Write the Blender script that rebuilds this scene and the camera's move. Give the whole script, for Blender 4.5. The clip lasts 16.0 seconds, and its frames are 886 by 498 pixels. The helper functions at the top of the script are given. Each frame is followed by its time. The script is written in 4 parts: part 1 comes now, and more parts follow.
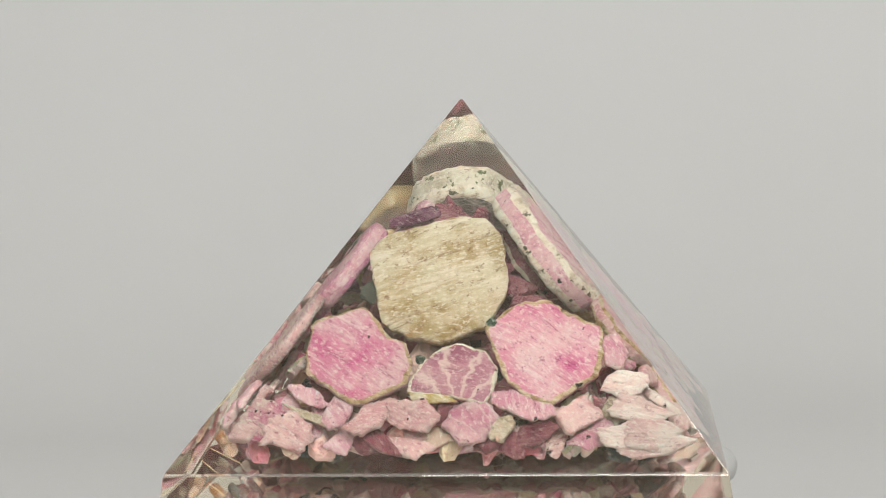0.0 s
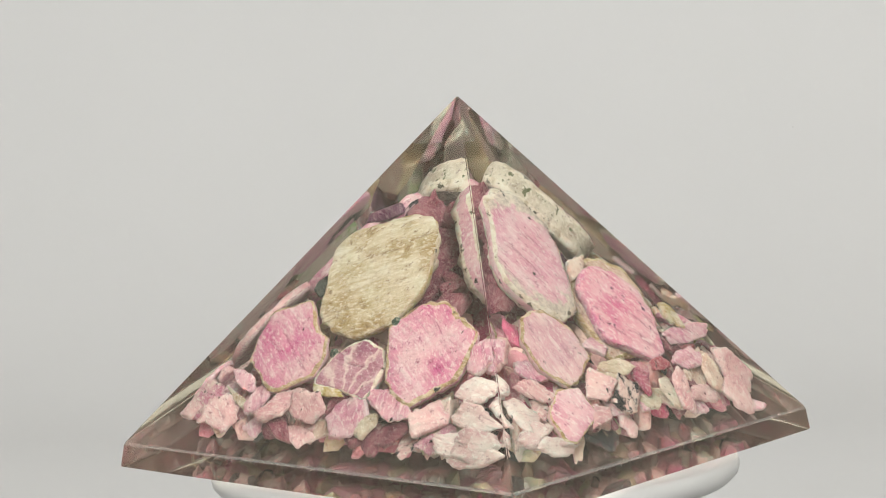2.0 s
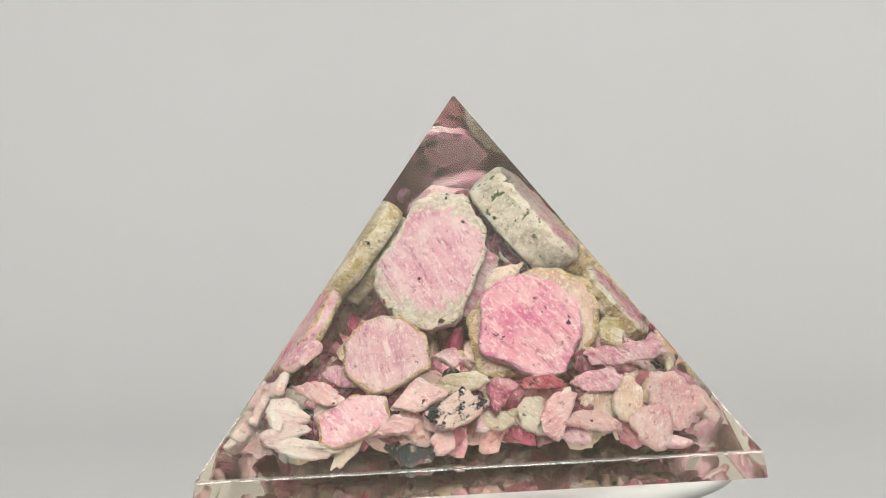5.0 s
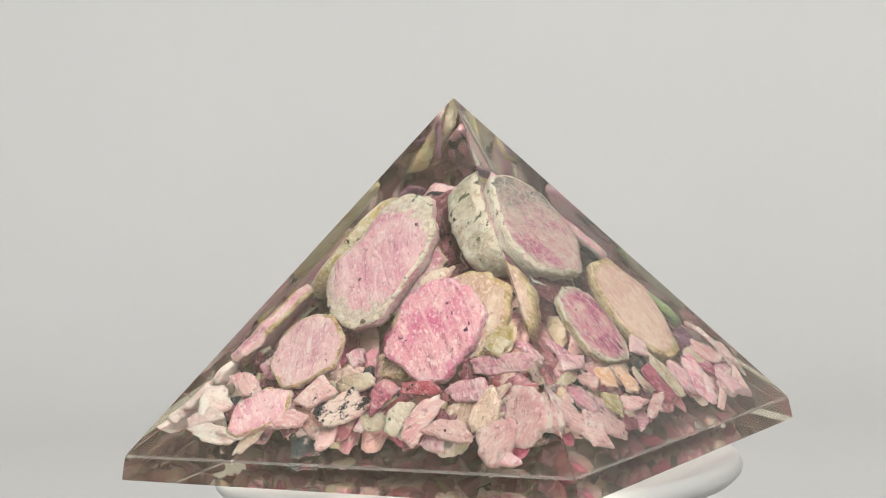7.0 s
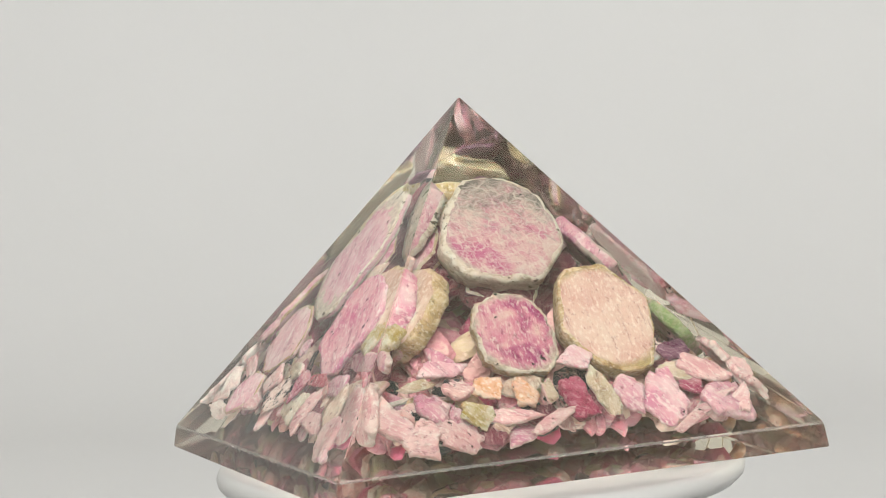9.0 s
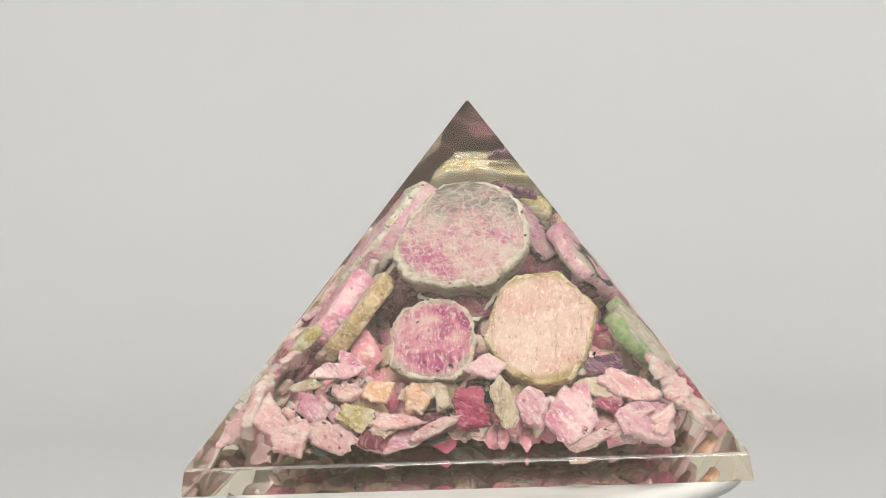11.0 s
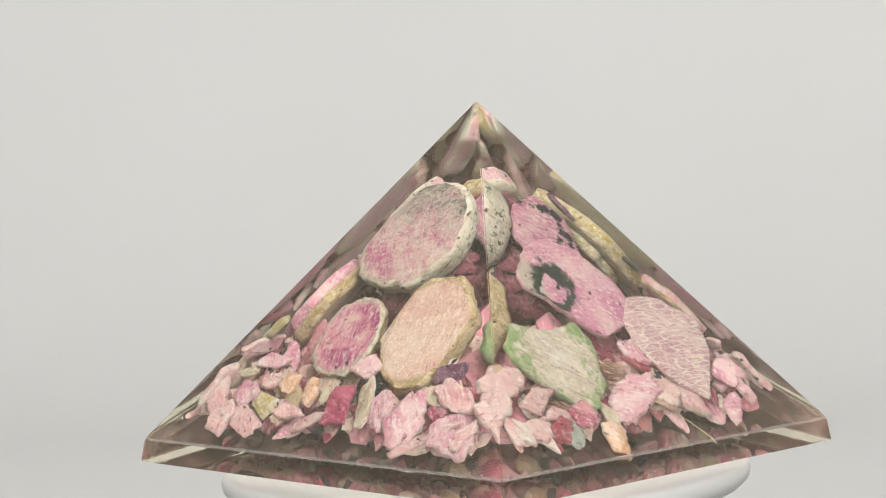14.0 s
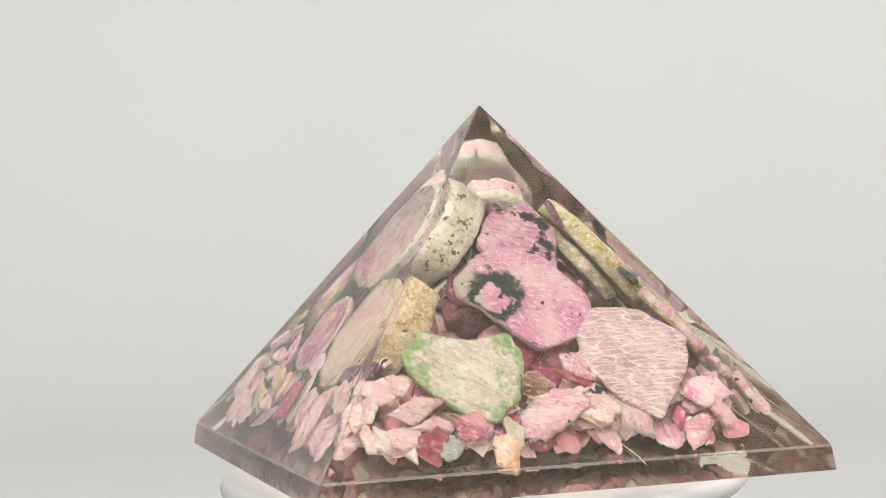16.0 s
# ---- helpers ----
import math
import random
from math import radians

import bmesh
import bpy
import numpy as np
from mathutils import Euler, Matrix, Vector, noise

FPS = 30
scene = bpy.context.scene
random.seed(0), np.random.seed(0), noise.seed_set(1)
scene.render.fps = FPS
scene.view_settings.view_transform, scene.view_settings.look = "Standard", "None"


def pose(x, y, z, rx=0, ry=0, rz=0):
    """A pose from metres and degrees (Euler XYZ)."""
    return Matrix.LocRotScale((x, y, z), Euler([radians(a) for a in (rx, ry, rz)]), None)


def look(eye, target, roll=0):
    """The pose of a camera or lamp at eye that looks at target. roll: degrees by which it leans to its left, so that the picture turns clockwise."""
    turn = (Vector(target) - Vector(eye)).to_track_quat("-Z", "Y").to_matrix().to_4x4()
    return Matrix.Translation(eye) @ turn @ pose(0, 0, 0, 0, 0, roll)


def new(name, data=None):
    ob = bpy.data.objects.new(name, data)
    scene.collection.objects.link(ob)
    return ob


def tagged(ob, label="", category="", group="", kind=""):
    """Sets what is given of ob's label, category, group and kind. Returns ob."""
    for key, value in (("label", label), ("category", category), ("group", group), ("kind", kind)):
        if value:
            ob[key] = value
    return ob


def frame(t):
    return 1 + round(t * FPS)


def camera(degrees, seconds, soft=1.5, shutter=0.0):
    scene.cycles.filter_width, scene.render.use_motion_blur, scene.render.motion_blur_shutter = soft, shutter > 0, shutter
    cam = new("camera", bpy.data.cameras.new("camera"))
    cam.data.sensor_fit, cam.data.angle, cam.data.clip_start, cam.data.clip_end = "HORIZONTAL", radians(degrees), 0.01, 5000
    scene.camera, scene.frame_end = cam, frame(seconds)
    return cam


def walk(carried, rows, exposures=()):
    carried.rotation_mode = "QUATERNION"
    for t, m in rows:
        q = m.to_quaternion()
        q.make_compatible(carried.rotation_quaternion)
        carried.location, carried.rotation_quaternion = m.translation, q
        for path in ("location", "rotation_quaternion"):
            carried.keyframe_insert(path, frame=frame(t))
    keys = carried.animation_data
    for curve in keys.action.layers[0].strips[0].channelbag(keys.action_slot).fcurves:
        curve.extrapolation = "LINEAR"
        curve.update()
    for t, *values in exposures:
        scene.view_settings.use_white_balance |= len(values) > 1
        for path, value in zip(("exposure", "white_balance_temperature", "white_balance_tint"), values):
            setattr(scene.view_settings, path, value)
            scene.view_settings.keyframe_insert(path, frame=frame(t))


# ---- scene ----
cam = camera(30.94, 16.0, soft=1.0)
EYE = (0.0, -0.2471, 0.0391)
LEAN = 2.07
CAM_ROWS = [  # seconds, yaw, pitch in degrees
    (0, 0.766, -1.818),
    (1, 0.827, -1.855),
    (2, 0.856, -1.912),
    (3, 0.904, -1.902),
    (4, 0.892, -1.908),
    (5, 0.945, -1.942),
    (7.5, 0.962, -1.871),
    (8.5, 1.013, -1.876),
    (9.2, 1.056, -1.908),
    (11.5, 1.158, -1.790),
    (12.5, 1.138, -1.809),
    (13.5, 1.202, -1.761),
    (14.5, 1.216, -1.745),
    (15.2, 1.223, -1.733),
    (16, 1.164, -1.593),
]


def cam_pose(yaw, pitch):
    return pose(*EYE, 0, 0, yaw) @ pose(0, 0, 0, pitch) @ pose(0, 0, 0, 0, LEAN) @ pose(0, 0, 0, 90)


walk(cam, [(t, cam_pose(yaw, pitch)) for t, yaw, pitch in CAM_ROWS],
     exposures=[(0, 0.0), (1.0, 0.1), (2.5, 0.18), (3.8, 0.14), (5.0, 0.1), (7.5, 0.2), (8.5, 0.25), (11.5, 0.2), (14.0, 0.28), (16.0, 0.36)])

# ---- world and light ----
world = bpy.data.worlds.new("sky")
scene.world = world
world.use_nodes = True
wn = world.node_tree
sky = wn.nodes.new("ShaderNodeTexSky")
sky.sky_type, sky.sun_disc = "NISHITA", False
sky.sun_elevation, sky.sun_rotation = radians(40), radians(200)
wn.links.new(sky.outputs[0], wn.nodes["Background"].inputs[0])
wn.nodes["Background"].inputs[1].default_value = 0.1

WIN = (0.07, -0.97, 0.97, 0.75, 0.85)  # the window's centre, width and height
win_lamp = new("window_daylight", bpy.data.lights.new("window_daylight", "AREA"))
win_lamp.data.shape, win_lamp.data.size, win_lamp.data.size_y = "RECTANGLE", WIN[3], WIN[4]
win_lamp.data.energy, win_lamp.data.color = 27.2, (1.0, 0.995, 0.955)
win_lamp.matrix_world = look((WIN[0], WIN[1] - 0.03, WIN[2]), (0.08, 0, 0.55))


# ---- materials ----
def nodes_of(name):
    m = bpy.data.materials.new(name)
    m.use_nodes = True
    nt = m.node_tree
    return m, nt, nt.nodes["Principled BSDF"]


def add(nt, kind, **sockets):
    n = nt.nodes.new(kind)
    for k, v in sockets.items():
        n.inputs[k.replace("_", " ")].default_value = v
    return n


def ramp(nt, src, stops):
    n = nt.nodes.new("ShaderNodeValToRGB")
    el = n.color_ramp.elements
    while len(el) < len(stops):
        el.new(0.5)
    for e, (p, c) in zip(el, stops):
        e.position = p
        e.color = (*c, 1) if len(c) == 3 else c
    nt.links.new(src, n.inputs[0])
    return n.outputs[0]


def mix(nt, fac, a, b):
    n = nt.nodes.new("ShaderNodeMix")
    n.data_type = "RGBA"
    for i, v in ((0, fac), (6, a), (7, b)):
        if isinstance(v, bpy.types.NodeSocket):
            nt.links.new(v, n.inputs[i])
        else:
            n.inputs[i].default_value = v if i == 0 else (*v, 1)
    return n.outputs[2]


def math_node(nt, op, a, b=0.0):
    n = nt.nodes.new("ShaderNodeMath")
    n.operation = op
    for i, v in ((0, a), (1, b)):
        if isinstance(v, bpy.types.NodeSocket):
            nt.links.new(v, n.inputs[i])
        else:
            n.inputs[i].default_value = v
    return n.outputs[0]


def stone_coords(nt, island=False):
    """Object space in millimetres, shifted at random from stone to stone."""
    tc = nt.nodes.new("ShaderNodeTexCoord")
    rnd = nt.nodes.new("ShaderNodeNewGeometry" if island else "ShaderNodeObjectInfo")
    src = rnd.outputs["Random Per Island"] if island else rnd.outputs["Random"]
    mul = nt.nodes.new("ShaderNodeVectorMath")
    mul.operation = "SCALE"
    mul.inputs["Scale"].default_value = 1000.0
    nt.links.new(tc.outputs["Object"], mul.inputs[0])
    ad = nt.nodes.new("ShaderNodeVectorMath")
    ad.operation = "ADD"
    nt.links.new(mul.outputs[0], ad.inputs[0])
    off = nt.nodes.new("ShaderNodeCombineXYZ")
    for i, k in enumerate((91.0, 57.0, 133.0)):
        nt.links.new(math_node(nt, "MULTIPLY", src, k), off.inputs[i])
    nt.links.new(off.outputs[0], ad.inputs[1])
    return mul.outputs[0], ad.outputs[0], src


def noise_at(nt, vec, scale, detail=5.0, stretch=None, turn=0.0, rough=0.6, distort=0.0):
    if stretch:
        for key, value in (("Rotation", (0, 0, turn)), ("Scale", stretch)):
            mp = nt.nodes.new("ShaderNodeMapping")
            mp.inputs[key].default_value = value
            nt.links.new(vec, mp.inputs[0])
            vec = mp.outputs[0]
    n = add(nt, "ShaderNodeTexNoise", Scale=scale, Detail=detail, Roughness=rough, Distortion=distort)
    nt.links.new(vec, n.inputs["Vector"])
    return n.outputs["Fac"]


def stone_mat(name, low, mid, high, streak=0.5, turn=0.4, spots=0.0, spot=(0.02, 0.03, 0.025), size=0.16, pattern=None, crust=None, sheen=0.0):
    """Mottled mineral: three tones, fibrous pale streaks, dark flecks, and a pattern of its own for some."""
    m, nt, bs = nodes_of(name)
    own, vec, rnd = stone_coords(nt)
    base = ramp(nt, noise_at(nt, vec, size, 6, distort=0.6), [(0.36, low), (0.5, mid), (0.64, high)])
    pale = tuple(c + 0.5 * max(high) * (1 - c) for c in high)
    dark = (0.55 * low[0], 0.42 * low[1], 0.46 * low[2])
    # long fibres, broken up by a slow noise so that some stretches stay plain
    fib = noise_at(nt, vec, 0.75, 7, stretch=(0.14, 1.0, 0.5), turn=turn, rough=0.7, distort=0.35)
    where = ramp(nt, noise_at(nt, vec, 0.22, 4), [(0.38, (0.25, 0.25, 0.25)), (0.6, (1, 1, 1))])
    lit = math_node(nt, "MULTIPLY", ramp(nt, fib, [(0.52, (0, 0, 0)), (0.62, (1, 1, 1))]), where)
    base = mix(nt, math_node(nt, "MULTIPLY", lit, min(1.0, streak * 1.7)), base, pale)
    base = mix(nt, math_node(nt, "MULTIPLY", ramp(nt, fib, [(0.33, (1, 1, 1)), (0.43, (0, 0, 0))]), 0.65), base, dark)
    # crumbly pale grains and small dark pits
    fine = noise_at(nt, vec, 2.0, 7, stretch=(0.5, 1.0, 0.8), turn=turn + 0.15, rough=0.75)
    base = mix(nt, math_node(nt, "MULTIPLY", ramp(nt, fine, [(0.53, (0, 0, 0)), (0.59, (1, 1, 1))]), 0.85), base, pale)
    base = mix(nt, math_node(nt, "MULTIPLY", ramp(nt, noise_at(nt, vec, 1.0, 7, stretch=(0.8, 1.0, 0.9), turn=turn - 0.1, rough=0.75), [(0.36, (1, 1, 1)), (0.43, (0, 0, 0))]), 0.75), base, dark)
    if pattern == "ring":  # a dark green-black loop in the pink
        ln = nt.nodes.new("ShaderNodeVectorMath")
        ln.operation = "DISTANCE"
        ln.inputs[1].default_value = (-5.2, 0.3, 0.0)
        nt.links.new(own, ln.inputs[0])
        wob = math_node(nt, "ADD", ln.outputs["Value"], math_node(nt, "MULTIPLY", math_node(nt, "SUBTRACT", noise_at(nt, own, 0.22, 8, rough=0.66, distort=0.4), 0.5), 9.0))
        band = ramp(nt, math_node(nt, "MULTIPLY", wob, 0.1), [(0.2, (0, 0, 0)), (0.24, (1, 1, 1)), (0.4, (1, 1, 1)), (0.5, (0, 0, 0))])
        gaps = ramp(nt, noise_at(nt, own, 0.3, 7, rough=0.72), [(0.4, (0, 0, 0)), (0.46, (1, 1, 1))])
        sep = nt.nodes.new("ShaderNodeSeparateXYZ")
        nt.links.new(own, sep.inputs[0])
        stain = mix(nt, noise_at(nt, own, 0.9, 6, rough=0.7), (0.006, 0.012, 0.014), (0.03, 0.07, 0.055))
        skin = ramp(nt, math_node(nt, "ADD", math_node(nt, "MULTIPLY", sep.outputs[0], -0.1), math_node(nt, "MULTIPLY", noise_at(nt, own, 0.5, 7, rough=0.7), 0.5)), [(0.9, (0, 0, 0)), (1.0, (0.8, 0.8, 0.8))])
        base = mix(nt, skin, base, (0.5, 0.47, 0.4))
        base = mix(nt, math_node(nt, "MULTIPLY", band, gaps), base, stain)
    if pattern == "patch":  # a few large black patches with ragged edges
        base = mix(nt, ramp(nt, noise_at(nt, vec, 0.16 if size > 0.15 else 0.28, 8, rough=0.68), [(0.54, (0, 0, 0)), (0.57, (1, 1, 1))]), base, (0.014, 0.02, 0.032))
    if pattern == "rays":  # pale spokes from the lower rim
        mp = nt.nodes.new("ShaderNodeMapping")
        mp.inputs["Location"].default_value = (0, 5.5, 0)
        nt.links.new(own, mp.inputs[0])
        sep = nt.nodes.new("ShaderNodeSeparateXYZ")
        nt.links.new(mp.outputs[0], sep.inputs[0])
        ang = math_node(nt, "ARCTAN2", sep.outputs[0], sep.outputs[1])
        ang = math_node(nt, "ADD", ang, math_node(nt, "MULTIPLY", noise_at(nt, own, 0.45, 5), 0.7))
        wave = math_node(nt, "SINE", math_node(nt, "MULTIPLY", ang, 12.0))
        base = mix(nt, ramp(nt, wave, [(0.45, (0, 0, 0)), (0.95, (0.8, 0.8, 0.8))]), base, (0.78, 0.66, 0.66))
    if pattern == "veins":  # a net of white fibres
        mp = nt.nodes.new("ShaderNodeMapping")
        mp.inputs["Rotation"].default_value = (0, 0, 0.75)
        mp.inputs["Scale"].default_value = (0.22, 1.25, 0.5)
        nt.links.new(own, mp.inputs[0])
        wr = add(nt, "ShaderNodeTexNoise", Scale=0.5, Detail=6.0)
        nt.links.new(mp.outputs[0], wr.inputs["Vector"])
        ad = nt.nodes.new("ShaderNodeVectorMath")
        ad.operation = "ADD"
        nt.links.new(mp.outputs[0], ad.inputs[0])
        nt.links.new(wr.outputs["Color"], ad.inputs[1])
        vo = add(nt, "ShaderNodeTexVoronoi", Scale=1.15)
        vo.feature = "DISTANCE_TO_EDGE"
        nt.links.new(ad.outputs[0], vo.inputs["Vector"])
        lines = ramp(nt, vo.outputs["Distance"], [(0.015, (1, 1, 1)), (0.13, (0, 0, 0))])
        broken = ramp(nt, noise_at(nt, own, 0.5, 6, stretch=(0.5, 1, 1), turn=0.75, rough=0.7), [(0.36, (0.1, 0.1, 0.1)), (0.56, (1, 1, 1))])
        base = mix(nt, math_node(nt, "MULTIPLY", lines, broken), base, (0.88, 0.82, 0.76))
    if pattern == "green_rim":  # fresh green skin in patches towards the rim
        ln = nt.nodes.new("ShaderNodeVectorMath")
        ln.operation = "LENGTH"
        nt.links.new(own, ln.inputs[0])
        wob = math_node(nt, "ADD", ln.outputs["Value"], math_node(nt, "MULTIPLY", math_node(nt, "SUBTRACT", noise_at(nt, own, 0.36, 8, rough=0.7), 0.5), 26.0))
        skin = mix(nt, ramp(nt, noise_at(nt, own, 0.8, 7, rough=0.7), [(0.4, (0, 0, 0)), (0.6, (1, 1, 1))]), (0.16, 0.33, 0.08), (0.42, 0.5, 0.3))
        base = mix(nt, ramp(nt, math_node(nt, "MULTIPLY", wob, 0.1), [(0.54, (0, 0, 0)), (0.8, (0.9, 0.9, 0.9))]), base, skin)
    if crust:  # a paler or darker skin that eats in from the rim: (start, end, tone, unevenness)
        ln = nt.nodes.new("ShaderNodeVectorMath")
        ln.operation = "LENGTH"
        nt.links.new(own, ln.inputs[0])
        wob = math_node(nt, "ADD", ln.outputs["Value"], math_node(nt, "MULTIPLY", math_node(nt, "SUBTRACT", noise_at(nt, own, 0.3, 7, rough=0.68), 0.5), crust[3]))
        skin = mix(nt, ramp(nt, noise_at(nt, own, 1.1, 6, rough=0.7), [(0.4, (0, 0, 0)), (0.6, (1, 1, 1))]), crust[2], tuple(0.6 * c for c in crust[2]))
        base = mix(nt, ramp(nt, math_node(nt, "MULTIPLY", wob, 0.05), [(crust[0] * 0.05, (0, 0, 0)), (crust[1] * 0.05, (0.92, 0.92, 0.92))]), base, skin)
    if pattern == "veil":  # a grey fibrous veil over the upper part
        sep = nt.nodes.new("ShaderNodeSeparateXYZ")
        nt.links.new(own, sep.inputs[0])
        up = math_node(nt, "ADD", math_node(nt, "MULTIPLY", sep.outputs[1], 0.025), math_node(nt, "MULTIPLY", noise_at(nt, own, 0.7, 8, stretch=(0.4, 1, 1), turn=0.6, rough=0.75), 1.3))
        base = mix(nt, ramp(nt, up, [(0.66, (0, 0, 0)), (0.8, (0.7, 0.7, 0.7))]), base, (0.42, 0.4, 0.37))
        smoke = math_node(nt, "ADD", math_node(nt, "MULTIPLY", sep.outputs[1], 0.02), noise_at(nt, own, 0.33, 8, stretch=(0.5, 1, 1), turn=-0.6, rough=0.8))
        base = mix(nt, ramp(nt, smoke, [(0.55, (0, 0, 0)), (0.7, (0.85, 0.85, 0.85))]), base, (0.13, 0.13, 0.12))
        wr = add(nt, "ShaderNodeTexNoise", Scale=0.5, Detail=5.0)
        nt.links.new(own, wr.inputs["Vector"])
        for scale, turn_by in ((0.55, 0.6), (0.8, -0.7)):  # fine white fibres, two ways
            mp = nt.nodes.new("ShaderNodeMapping")
            mp.inputs["Rotation"].default_value = (0, 0, turn_by)
            mp.inputs["Scale"].default_value = (0.35, 1.0, 0.6)
            ad = nt.nodes.new("ShaderNodeVectorMath")
            ad.operation = "MULTIPLY_ADD"
            ad.inputs[1].default_value = (3.0, 3.0, 3.0)
            nt.links.new(wr.outputs["Color"], ad.inputs[0])
            nt.links.new(own, ad.inputs[2])
            nt.links.new(ad.outputs[0], mp.inputs[0])
            vo = add(nt, "ShaderNodeTexVoronoi", Scale=scale)
            vo.feature = "DISTANCE_TO_EDGE"
            nt.links.new(mp.outputs[0], vo.inputs["Vector"])
            base = mix(nt, ramp(nt, vo.outputs["Distance"], [(0.012, (0.5, 0.5, 0.5)), (0.05, (0, 0, 0))]), base, (0.78, 0.73, 0.68))
    if spots:
        sp = noise_at(nt, vec, 0.62, 3, rough=0.55)
        base = mix(nt, ramp(nt, sp, [(0.73 - spots * 0.2, (0, 0, 0)), (0.76 - spots * 0.2, (1, 1, 1))]), base, spot)
    hs = nt.nodes.new("ShaderNodeHueSaturation")
    nt.links.new(math_node(nt, "ADD", math_node(nt, "MULTIPLY", rnd, 0.24), 0.79), hs.inputs["Value"])
    nt.links.new(base, hs.inputs["Color"])
    nt.links.new(hs.outputs[0], bs.inputs["Base Color"])
    bs.inputs["Roughness"].default_value = 0.4 if sheen else 0.5
    bs.inputs["Subsurface Weight"].default_value = 0.38
    bs.inputs["Subsurface Radius"].default_value = (1.0, 0.55, 0.55)
    bs.inputs["Subsurface Scale"].default_value = 0.0013
    bs.inputs["Specular IOR Level"].default_value = 0.3 + sheen
    bmp = add(nt, "ShaderNodeBump", Strength=1.0, Distance=0.0011)
    nt.links.new(math_node(nt, "ADD", noise_at(nt, vec, 1.3, 8, rough=0.72), fib), bmp.inputs["Height"])
    nt.links.new(bmp.outputs[0], bs.inputs["Normal"])
    return m


